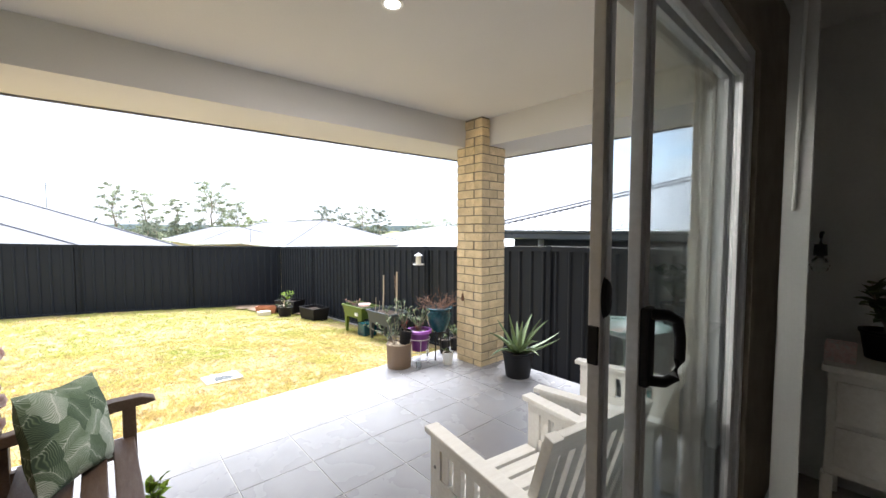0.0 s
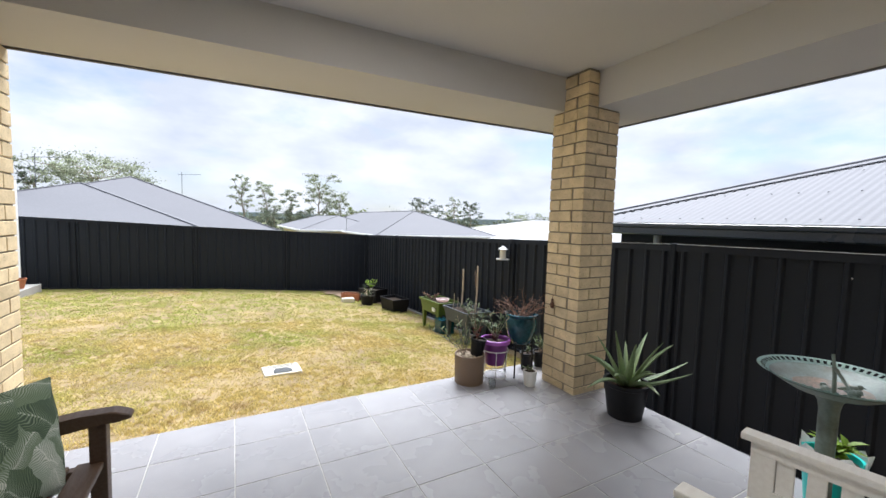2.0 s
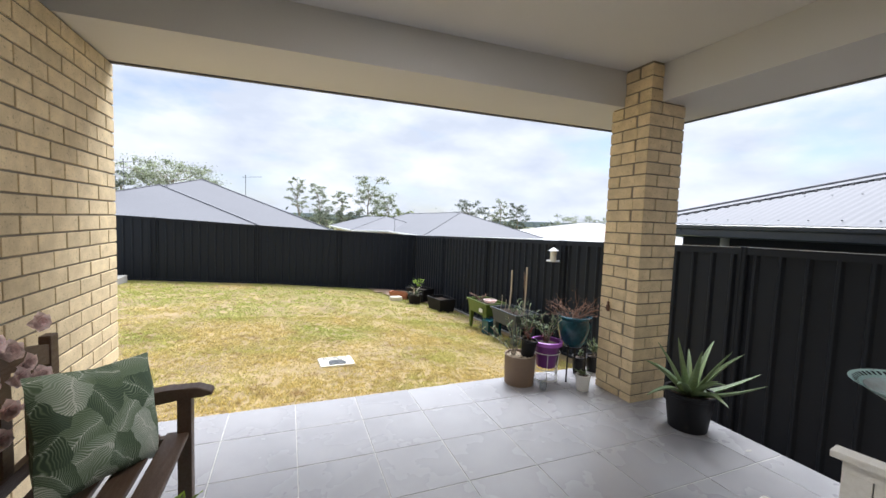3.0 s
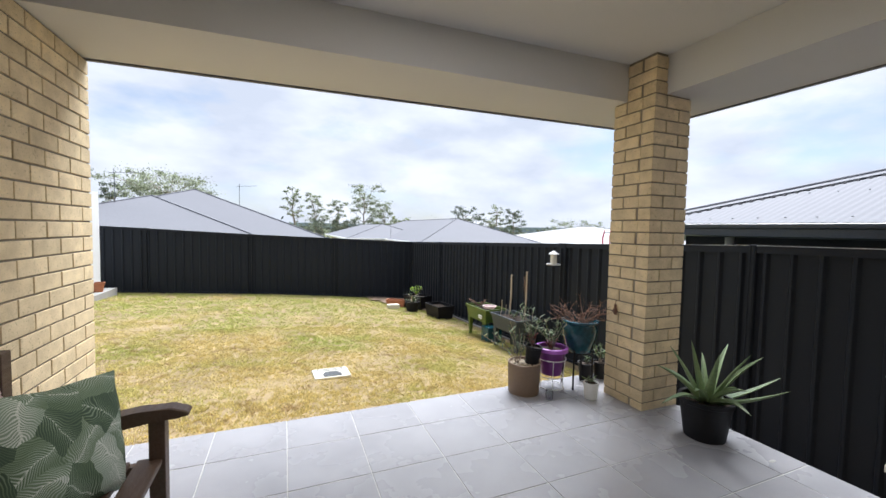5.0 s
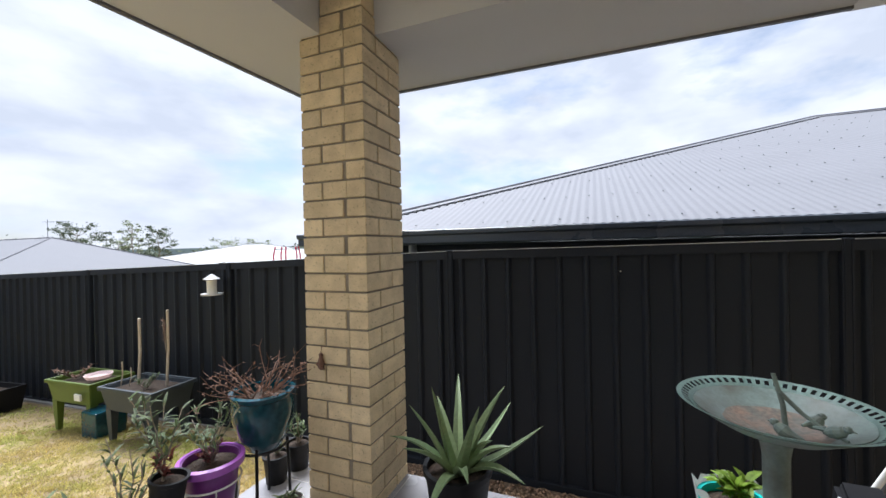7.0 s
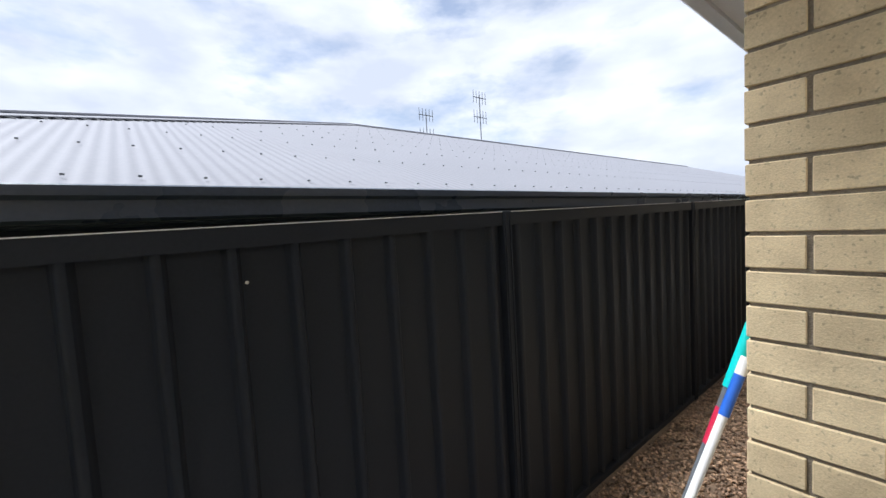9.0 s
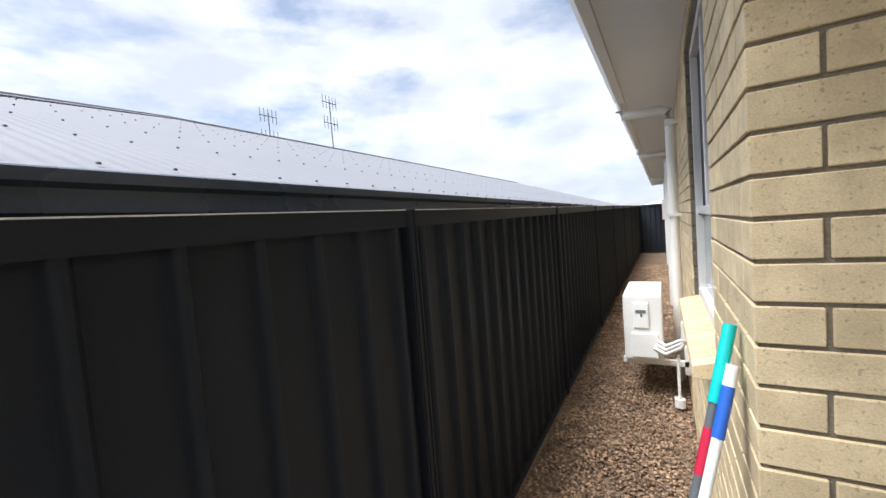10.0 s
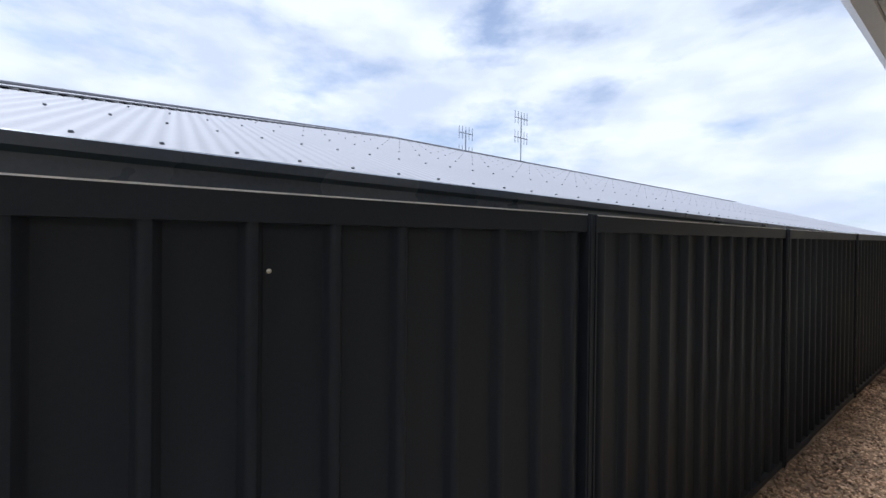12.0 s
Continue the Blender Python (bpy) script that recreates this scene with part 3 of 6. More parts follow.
SHRUB = leafy_light(material("bright shrub leaf", (0.22, 0.26, 0.09), 0.7, vary=0.3, scale=0.4, grain=4, bump=0.0, per="island"), 0.45)
PINK = leafy_light(material("pink silk petal", (0.94, 0.78, 0.77), 0.7, vary=0.12, scale=12, bump=0.0, per="island"), 0.4)
BLUE = material("blue plastic grip", (0.03, 0.13, 0.55), 0.4, vary=0.05, bump=0.0)
AQUA = material("aqua plastic grip", (0.02, 0.55, 0.52), 0.4, vary=0.05, bump=0.0)
GREYBAR = material("grey painted tube", (0.12, 0.13, 0.14), 0.4, vary=0.05, bump=0.0)
CRIMSON = material("crimson plastic", (0.50, 0.02, 0.06), 0.4, vary=0.05, bump=0.0)
GLASS = glass("clear glass")
WINDOW = material("dark window glass", (0.02, 0.022, 0.025), 0.06, vary=0.05, scale=1, bump=0.0)
SCREEN = material("dark flyscreen mesh", (0.03, 0.03, 0.032), 0.7, vary=0.1, scale=4, grain=300, bump=0.2)
INSIDE = material("white interior paint", (0.76, 0.755, 0.74), 0.8, vary=0.02, scale=2, bump=0.0)
LAMP = glow("lit downlight lens", (1.0, 0.93, 0.82), 14.0)
# the air's haze is put into the hills' pale blue-grey colour
HILL = material("distant hills tinted for haze", (0.27, 0.33, 0.37), 1.0, vary=0.1, scale=0.01, grain=0.1, bump=0.0)


def cushion_material():
    """Fabric printed with feathered palm fronds, each cell a frond turned its own way."""
    m = bpy.data.materials.new("leaf print fabric")
    m.use_nodes = True
    nt = m.node_tree
    b = nt.nodes["Principled BSDF"]
    b.inputs["Roughness"].default_value = 0.9

    def math_node(op, x, y=None):
        n = nt.nodes.new("ShaderNodeMath")
        n.operation = op
        for k, v in enumerate((x, y)):
            if isinstance(v, (int, float)):
                n.inputs[k].default_value = v
            elif v is not None:
                nt.links.new(v, n.inputs[k])
        return n.outputs[0]

    tc = nt.nodes.new("ShaderNodeTexCoord")
    vor = nt.nodes.new("ShaderNodeTexVoronoi")
    vor.voronoi_dimensions = "2D"
    vor.inputs["Scale"].default_value = 11.0
    warp = nt.nodes.new("ShaderNodeTexNoise")
    warp.inputs["Scale"].default_value = 9
    nt.links.new(tc.outputs["Object"], warp.inputs["Vector"])
    wsc = nt.nodes.new("ShaderNodeVectorMath")
    wsc.operation = "MULTIPLY_ADD"
    wsc.inputs[1].default_value = (0.09, 0.09, 0.0)
    nt.links.new(warp.outputs["Color"], wsc.inputs[0])
    nt.links.new(tc.outputs["Object"], wsc.inputs[2])
    nt.links.new(wsc.outputs[0], vor.inputs["Vector"])
    off = nt.nodes.new("ShaderNodeVectorMath")
    off.operation = "SUBTRACT"
    nt.links.new(wsc.outputs[0], off.inputs[0])
    nt.links.new(vor.outputs["Position"], off.inputs[1])
    col = nt.nodes.new("ShaderNodeSeparateColor")
    nt.links.new(vor.outputs["Color"], col.inputs[0])
    rot = nt.nodes.new("ShaderNodeVectorRotate")
    rot.rotation_type = "Z_AXIS"
    nt.links.new(off.outputs[0], rot.inputs["Vector"])
    nt.links.new(math_node("MULTIPLY", col.outputs[0], 6.28), rot.inputs["Angle"])
    xyz = nt.nodes.new("ShaderNodeSeparateXYZ")
    nt.links.new(rot.outputs[0], xyz.inputs[0])
    ay = math_node("ABSOLUTE", xyz.outputs[1])
    s = math_node("ADD", xyz.outputs[0], math_node("MULTIPLY", ay, -0.9))
    stripes = math_node("MULTIPLY_ADD", math_node("SINE", math_node("MULTIPLY", s, 820.0)), 0.5)
    nt.nodes[-1].inputs[2].default_value = 0.5
    rib = math_node("LESS_THAN", ay, 0.0022)
    gap = math_node("POWER", stripes, 1.6)
    fade = math_node("SUBTRACT", 1.0, math_node("MINIMUM", math_node("MULTIPLY", ay, 26.0), 1.0))
    leafed = math_node("MULTIPLY", gap, math_node("MULTIPLY_ADD", fade, 0.75))
    nt.nodes[-1].inputs[2].default_value = 0.25
    tone = math_node("ADD", math_node("MULTIPLY", leafed, 0.40), math_node("MULTIPLY", col.outputs[1], 0.52))
    tone = math_node("ADD", tone, math_node("MULTIPLY", rib, 0.25))
    ramp = nt.nodes.new("ShaderNodeValToRGB")
    cr = ramp.color_ramp
    cr.elements[0].position, cr.elements[0].color = 0.1, (0.07, 0.11, 0.075, 1)
    cr.elements[1].position, cr.elements[1].color = 0.85, (0.72, 0.75, 0.68, 1)
    e = cr.elements.new(0.34)
    e.color = (0.17, 0.24, 0.14, 1)
    e = cr.elements.new(0.58)
    e.color = (0.36, 0.44, 0.35, 1)
    nt.links.new(tone, ramp.inputs["Fac"])
    nt.links.new(ramp.outputs["Color"], b.inputs["Base Color"])
    return m


CUSHION = cushion_material()


# ---- sliding door and room behind ----
bm = bmesh.new()
for a, b in (((DOOR_X0, 0.44, 0), (DOOR_X0 + 0.04, 0.56, DOOR_H)), ((DOOR_X1 - 0.04, 0.44, 0), (DOOR_X1, 0.56, DOOR_H)), ((DOOR_X0 + 0.04, 0.44, DOOR_H - 0.05), (DOOR_X1 - 0.04, 0.56, DOOR_H)), ((DOOR_X0 + 0.04, 0.44, -0.01), (DOOR_X1 - 0.04, 0.56, 0.012))):
    box(bm, a, b, bevel=0.002)
door = structure("door_1", bm, ALU, "open sliding glass patio door in aluminium frame", "door")


def sash(name, x0, x1, y, w, label):
    bm = bmesh.new()
    z0, z1 = 0.014, DOOR_H - 0.052
    for a, b in (((x0, y, z0), (x0 + w, y + 0.03, z1)), ((x1 - w, y, z0), (x1, y + 0.03, z1)), ((x0 + w, y, z0), (x1 - w, y + 0.03, z0 + 0.08)), ((x0 + w, y, z1 - 0.06), (x1 - w, y + 0.03, z1))):
        box(bm, a, b, bevel=0.003)
    box(bm, (x0 + w * 0.35, y - 0.004, z0), (x0 + w * 0.5, y + 0.034, z1))
    return part(name, bm, ALU, door, label)


screen = sash("screen_sash", 0.825, 1.90, 0.505, 0.05, "aluminium sash with half-moon pull")
leaf = sash("glass_sash", 0.915, 1.905, 0.455, 0.055, "aluminium sash with black handle")
for sx, py, par in ((0.965, 0.468, leaf), (0.872, 0.518, screen)):
    bm = bmesh.new()
    box(bm, (sx, py, 0.09), (1.852, py + 0.004, DOOR_H - 0.11))
    pane = part("pane", bm, GLASS, par)
    pane.visible_shadow = False
bm = bmesh.new()
box(bm, (0.918, 0.435, 1.005), (0.962, 0.456, 1.195), bevel=0.006)
tube(bm, [(0.943, 0.44, 1.178), (0.962, 0.41, 1.178), (0.985, 0.396, 1.165), (0.995, 0.392, 1.12), (0.993, 0.392, 1.07), (0.978, 0.397, 1.03), (0.958, 0.412, 1.018), (0.943, 0.44, 1.018)], 0.013, 10)
part("handle", bm, BLACK, leaf, "black moulded pull handle", True)
bm = bmesh.new()
lathe(bm, [(0, 0.012), (0.035, 0.010), (0.045, 0.0), (0, 0)], 24, pose(0.845, 0.505, 1.22, 90, 0, 0) @ Matrix.Diagonal((0.45, 1.1, 1, 1)))
part("pull", bm, BLACK, screen, "black half-moon pull")
bm = bmesh.new()
box(bm, (0.817, 0.508, 1.065), (0.826, 0.532, 1.155), bevel=0.002)
part("latch_plate", bm, BLACK, screen)

bm = bmesh.new()
x0, x1, y0, y1 = -3.2, 2.9, -4.5, 0.424
box(bm, (x0 - 0.1, y0 - 0.1, -0.1), (x0, y1, 2.5))
box(bm, (x0, y0 - 0.1, -0.1), (x1, y0, 2.5))
box(bm, (x1, y0 - 0.1, -0.1), (x1 + 0.008, y1, 2.5))
box(bm, (x0, y1 - 0.02, -0.1), (DOOR_X0 - 0.3, y1, 2.5))
structure("wall_inside", bm, INSIDE, "plain grey-white interior walls", "wall")
bm = bmesh.new()
box(bm, (x0, y0, -0.1), (x1, y1 + 0.02, -0.004))
structure("floor_inside", bm, material("grey-brown interior floor", (0.30, 0.26, 0.22), 0.5, vary=0.1, scale=3), "dark interior floor behind the door", "floor")
bm = bmesh.new()
box(bm, (x0, y0, 2.45), (x1, y1, 2.5))
structure("ceiling_inside", bm, INSIDE, "plain interior ceiling", "ceiling")
bm = bmesh.new()
box(bm, (2.0, 0.262, 0.02), (2.02, 0.345, 2.3), bevel=0.003)
box(bm, (2.025, 0.272, 0.02), (2.04, 0.35, 2.3), bevel=0.003)
blind = thing("vertical_blind", pose(0, 0, 0), "stacked pale vertical blind with wand by the door", "blind")
part("slats", bm, WHITE_WALL, blind)
bm = bmesh.new()
tube(bm, [(1.985, 0.30, 2.28), (1.985, 0.31, 1.45)], 0.006, 8)
part("wand", bm, WHITE, blind)
bm = bmesh.new()
box(bm, (1.0, 0.27, 2.3), (2.05, 0.34, 2.35))
part("track", bm, GREYBAR, blind)

cab = thing("side_cabinet", pose(2.6, 0.07, 0), "small white cabinet with drawers against the wall", "cabinet")
bm = bmesh.new()
box(bm, (-0.28, -0.32, 0.76), (0.28, 0.16, 0.79), bevel=0.006)
part("top", bm, WHITE_WOOD, cab)
bm = bmesh.new()
box(bm, (-0.25, -0.29, 0.30), (0.26, 0.14, 0.76))
part("body", bm, WHITE_WOOD, cab)
for k in range(2):
    bm = bmesh.new()
    box(bm, (-0.265, -0.26, 0.34 + 0.2 * k), (-0.252, 0.11, 0.52 + 0.2 * k), bevel=0.004)
    d = part("drawer", bm, WHITE_WOOD, cab)
    bm = bmesh.new()
    lathe(bm, [(0, 0.02), (0.012, 0.015), (0.006, 0), (0, 0)], 10, pose(-0.265, -0.08, 0.43 + 0.2 * k, 0, -90, 0))
    part("knob", bm, BLACK, d)
for lx, ly in ((-0.24, -0.28), (0.24, -0.28), (-0.24, 0.13), (0.24, 0.13)):
    bm = bmesh.new()
    box(bm, (lx - 0.02, ly - 0.02, 0), (lx + 0.02, ly + 0.02, 0.3))
    part("leg", bm, WHITE_WOOD, cab)
lamp = thing("wall_lamp", pose(2.895, 0.285, 1.30), "black wall lamp with bare clear bulb", "lamp")
bm = bmesh.new()
tube(bm, [(0, 0, 0.06), (-0.08, 0, 0.06), (-0.10, 0, 0.04), (-0.10, 0, 0.0)], 0.008, 8)
lathe(bm, [(0, 0.0), (0.025, 0.0), (0.028, -0.06), (0, -0.06)], 16, pose(-0.10, 0, 0))
part("arm", bm, BLACK, lamp)
bm = bmesh.new()
lathe(bm, [(0.012, -0.06), (0.03, -0.08), (0.042, -0.11), (0.03, -0.14), (0, -0.15)], 20, pose(-0.10, 0, 0))
part("bulb", bm, GLASS, lamp, "", True)

# downlight in the patio ceiling
dl = thing("downlight", pose(1.08, 1.70, CEIL), "round recessed lit downlight in the ceiling", "downlight")
bm = bmesh.new()
lathe(bm, [(0.038, -0.003), (0.05, -0.006), (0.055, 0.0), (0.036, 0.0)], 28)
part("ring", bm, WHITE, dl)
bm = bmesh.new()
lathe(bm, [(0.037, -0.002), (0, -0.002)], 28)
part("lens", bm, LAMP, dl)
bulb = new("downlight_light", bpy.data.lights.new("downlight_light", "AREA"))
bulb.data.shape, bulb.data.size, bulb.data.energy, bulb.data.color = "DISK", 0.07, 9.0, (1.0, 0.9, 0.78)
bulb.matrix_world = pose(1.08, 1.70, CEIL - 0.012)
tagged(bulb, "light of the ceiling downlight", "light")


# ---- side passage ----
win = thing("window", pose(WX - 0.10, 0, 0), "sliding window in white aluminium frame with flyscreen", "window")
ya, yb, za, zb = WIN_Y0 + 0.004, WIN_Y1 - 0.004, WIN_Z0, WIN_Z1 - 0.004
bm = bmesh.new()
for a, b in (((0, ya, za), (0.07, ya + 0.045, zb)), ((0, yb - 0.045, za), (0.07, yb, zb)), ((0, ya + 0.045, za), (0.07, yb - 0.045, za + 0.05)), ((0, ya + 0.045, zb - 0.05), (0.07, yb - 0.045, zb)), ((0.01, ya + 0.045, 1.08), (0.062, yb - 0.045, 1.125)), ((0.01, -0.72, 1.125), (0.062, -0.675, zb - 0.05))):
    box(bm, a, b, bevel=0.003)
part("window_frame", bm, WHITE, win)
for (p, q, r, s, mt) in ((ya + 0.045, yb - 0.045, za + 0.05, 1.08, GLASS), (ya + 0.045, -0.72, 1.125, zb - 0.05, SCREEN), (-0.675, yb - 0.045, 1.125, zb - 0.05, WINDOW)):
    bm = bmesh.new()
    box(bm, (0.025, p, r), (0.031, q, s))
    part("pane", bm, mt, win)
bm = bmesh.new()
box(bm, (-0.14, ya, za), (-0.13, yb, zb))
part("curtain", bm, INSIDE, win)
sill = thing("window_sill", pose(WX - 0.05, 0, WIN_Z0 - 0.085, 0, 0, 0), "sloping cream brick window sill course", "window sill")
ms = bmesh.new()
box(ms, (-0.06, 0, 0), (0.13, 0.076, 0.10))
for v in ms.verts:
    if v.co.z > 0.05 and v.co.x > 0:
        v.co.z -= 0.05
bmesh.ops.bevel(ms, geom=list(ms.edges), offset=0.003, segments=1, affect="EDGES")
ms = mesh_of("sill_brick", ms, BRICK)
k = 0
while WIN_Y1 + 0.06 - 0.086 * (k + 1) > WIN_Y0 - 0.08:
    ob = new("sill_brick", ms)
    ob.parent = sill
    ob.location = (0, WIN_Y1 + 0.06 - 0.086 * (k + 1), 0)
    k += 1

ac = thing("air_conditioner", pose(3.22, -2.42, -0.16), "white outdoor air conditioner unit on wall bracket", "air conditioner")
bm = bmesh.new()
box(bm, (0.12, -0.38, 0), (0.42, 0.40, 0.56), bevel=0.012)
part("casing", bm, PVC, ac)
bm = bmesh.new()
box(bm, (0.16, 0.398, 0.03), (0.36, 0.43, 0.24), bevel=0.008)
box(bm, (0.22, 0.398, 0.28), (0.34, 0.415, 0.50), bevel=0.008)
part("service_cover", bm, WHITE, ac)
bm = bmesh.new()
box(bm, (0.24, 0.414, 0.415), (0.32, 0.419, 0.44))
box(bm, (0.27, 0.414, 0.38), (0.285, 0.419, 0.41))
part("vent_slot", bm, GREYBAR, ac)
bm = bmesh.new()
box(bm, (0.24, 0.414, 0.29), (0.31, 0.417, 0.37))
part("label_plate", bm, WHITE, ac)
bm = bmesh.new()
lathe(bm, [(0.21, 0), (0.21, 0.012), (0.19, 0.014), (0.05, 0.014), (0, 0.014)], 32, pose(0.42, -0.05, 0.28, 0, 90, 0))
part("fan_guard", bm, GREYBAR, ac)
for yy in (-0.25, 0.30):
    bm = bmesh.new()
    box(bm, (-0.06, yy, -0.05), (0.44, yy + 0.04, -0.005))
    box(bm, (-0.068, yy, -0.12), (-0.03, yy + 0.04, 0.12))
    part("bracket", bm, PVC, ac)
for k in range(3):
    bm = bmesh.new()
    tube(bm, [(0.20 - 0.02 * k, 0.41, 0.12 + 0.03 * k), (0.10, 0.50, 0.10 + 0.035 * k), (0.0, 0.56, 0.18 + 0.03 * k), (-0.05, 0.58, 0.26)], 0.013, 8)
    part("pipe", bm, PVC, ac)
bm = bmesh.new()
box(bm, (-0.068, 0.54, 0.24), (-0.005, 0.62, 0.40), bevel=0.015)
part("pipe_cover", bm, PVC, ac)
bm = bmesh.new()
tube(bm, [(0.02, 0.5, 0.1), (0.02, 0.5, -0.30)], 0.012, 8)
tube(bm, [(0.02, 0.5, -0.33), (0.02, 0.5, -0.26)], 0.04, 14)
part("drain_pipe", bm, PVC, ac)

gut = thing("gutter", pose(0, 0, 0), "white quad gutter along the side eave", "gutter")
bm = bmesh.new()
prism(bm, [(OUT_X, SOFFIT + 0.10), (OUT_X, SOFFIT - 0.02), (OUT_X + 0.06, SOFFIT - 0.025), (OUT_X + 0.10, SOFFIT + 0.02), (OUT_X + 0.11, SOFFIT + 0.10)], -17.3, -0.28, "y")
part("channel", bm, PVC, gut)
for gy in (-2.62, -5.9, -12.0):
    dp = thing("downpipe", pose(0, gy, 0), "round white downpipe elbowed back to the wall", "downpipe", "downpipes on the side wall")
    bm = bmesh.new()
    tube(bm, [(OUT_X + 0.05, 0, SOFFIT), (OUT_X + 0.05, 0, SOFFIT - 0.09), (OUT_X + 0.02, 0, SOFFIT - 0.14), (OUT_X - 0.05, 0, SOFFIT - 0.15), (WX + 0.13, 0, SOFFIT - 0.15), (WX + 0.075, 0, SOFFIT - 0.18), (WX + 0.06, 0, SOFFIT - 0.25), (WX + 0.06, 0, -0.6)], 0.043, 16)
    part("pipe", bm, PVC, dp, "", True)
    for z in (1.05, 1.9):
        bm = bmesh.new()
        box(bm, (WX - 0.002, -0.055, z), (WX + 0.11, 0.055, z + 0.03), bevel=0.004)
        part("clip", bm, PVC, dp)
box1 = thing("wall_box", pose(WX, -3.3, 0.76), "small white plastic outlet box on the wall", "outlet box")
bm = bmesh.new()
box(bm, (0, -0.06, 0), (0.07, 0.06, 0.07), bevel=0.008)
part("cover", bm, PVC, box1)
mb = thing("meter_box", pose(WX, -8.6, 0.9), "white meter box far along the wall", "meter box")
bm = bmesh.new()
box(bm, (0, -0.2, 0), (0.16, 0.2, 0.45), bevel=0.01)
part("cover", bm, PVC, mb)


def pole(name, x, y0_, top, spec, label):
    """A leaning handle made of coloured lengths; spec: (from, to, radius, material, part name) in metres from the top."""
    foot = Vector((x + 0.32, y0_ + 0.40, -0.50))
    head = Vector((x, y0_, top))
    d = (foot - head).normalized()
    t = thing(name, pose(0, 0, 0), label, "broom handle")
    for a, b, r, mt, nm in spec:
        b = min(b, (foot - head).length)
        bm = bmesh.new()
        tube(bm, [head + d * a, head + d * (a + 0.01), head + d * (b - 0.005), head + d * b], r, 14)
        part(nm, bm, mt, t, "", True)
    return t


pole("mop_handle", WX + 0.022, 0.515, 0.83, [(0, 0.19, 0.0145, AQUA, "grip"), (0.19, 1.75, 0.011, GREYBAR, "shaft"), (0.25, 0.36, 0.0118, CRIMSON, "label_band")], "grey mop handle with aqua grip leaning on wall")
pole("broom_handle", WX + 0.024, 0.56, 0.745, [(0, 0.05, 0.0135, WHITE, "end_cap"), (0.05, 0.17, 0.0135, BLUE, "grip"), (0.17, 1.6, 0.0115, WHITE, "shaft")], "white broom handle with blue grip leaning on wall")
snail = thing("fence_snail", pose(FX - 0.004, 1.57, 1.01), "small pale snail stuck on the fence", "snail shell")
bm = bmesh.new()
lathe(bm, [(0, 0.009), (0.0045, 0.004), (0.0055, 0), (0, -0.003)], 12, pose(0, 0, 0, 0, -90, 0))
part("shell", bm, CREAM, snail)

# neighbour's roof: screws, downpipe, aerials
scr = bmesh.new()
for i in range(24 * 4):
    for row in range(1, 9):
        s = 0.3 + i * 0.24
        u = 0.12 + (row - 1) * 0.95
        if u < slope * min(1, s / run) - 0.15:
            p = Vector((NEX, NEY - s, NEZ)) + up_w * u + Vector((0, 0, 0.012))
            lathe(scr, [(0.0085, 0), (0.0085, 0.007), (0, 0.010)], 5, Matrix.Translation(p))
tagged(part("roof_screws", scr, GREYBAR, neighbour), kind="stuff")
bm = bmesh.new()
tube(bm, [(NEX + 0.33, 3.61, -1.4), (NEX + 0.33, 3.61, NEZ - 0.085)], 0.045, 14)
part("downpipe", bm, PVC, neighbour, "white downpipe")
for ax, ay, h in ((12.46, -7.75, 1.55), (13.6, -6.3, 1.45)):
    an = thing("tv_aerial", pose(ax, ay, NRZ - (0.38 if ax > 13 else 0.0)), "thin metal television aerial on the roof ridge", "aerial", "roof aerials")
    bm = bmesh.new()
    tube(bm, [(0, 0, 0), (0, 0, h)], 0.018, 6)
    part("mast", bm, GREYBAR, an)
    for zz in (h - 0.75, h - 0.1):
        bm = bmesh.new()
        tube(bm, [(0, -0.3, zz), (0, 0.3, zz)], 0.014, 6)
        for q in range(5):
            tube(bm, [(0, -0.28 + 0.14 * q, zz - 0.2), (0, -0.28 + 0.14 * q, zz + 0.22)], 0.010, 5)
        part("array", bm, GREYBAR, an)


# ---- lawn side ----
dr = thing("drain_cover", pose(0.885, 4.56, ground_z(0.885, 4.56) + 0.015, -2, 1, 3), "cream plastic drain cover with oval grate in the lawn", "drain cover")
bm = bmesh.new()
box(bm, (-0.168, -0.145, -0.04), (0.168, 0.135, 0.02), bevel=0.012)
part("surround", bm, CREAM, dr)
for k in range(7):
    bm = bmesh.new()
    w = 0.085 * math.sqrt(max(0.05, 1 - ((k - 1.5) / 6.0) ** 2))
    box(bm, (-w, -0.125 + 0.020 * k, 0.02), (w, -0.113 + 0.020 * k, 0.026))
    part("grate_bar", bm, GREYBAR, dr)
for yy in (0.045, 0.085):
    bm = bmesh.new()
    box(bm, (-0.125, yy, 0.02), (0.125, yy + 0.014, 0.024), bevel=0.003)
    part("slot", bm, GREYBAR, dr)
for q in (-0.152, 0.152):
    for yy in (-0.128, 0.118):
        part("screw", lathe(bmesh.new(), [(0, 0.023), (0.006, 0.022), (0.007, 0.02)], 8, pose(q, yy, 0)), GREYBAR, dr)

shed = thing("garden_shed", pose(-4.6, 10.7, ground_z(-4.6, 10.7)), "plain white garden shed on concrete slab", "shed")
bm = bmesh.new()
box(bm, (-1.3, -0.9, 0.1), (1.25, 0.9, 2.25), bevel=0.01)
part("body", bm, WHITE, shed)
bm = bmesh.new()
box(bm, (-1.5, -1.2, -0.3), (1.48, 1.1, 0.1), bevel=0.01)
part("slab", bm, CONCRETE, shed)


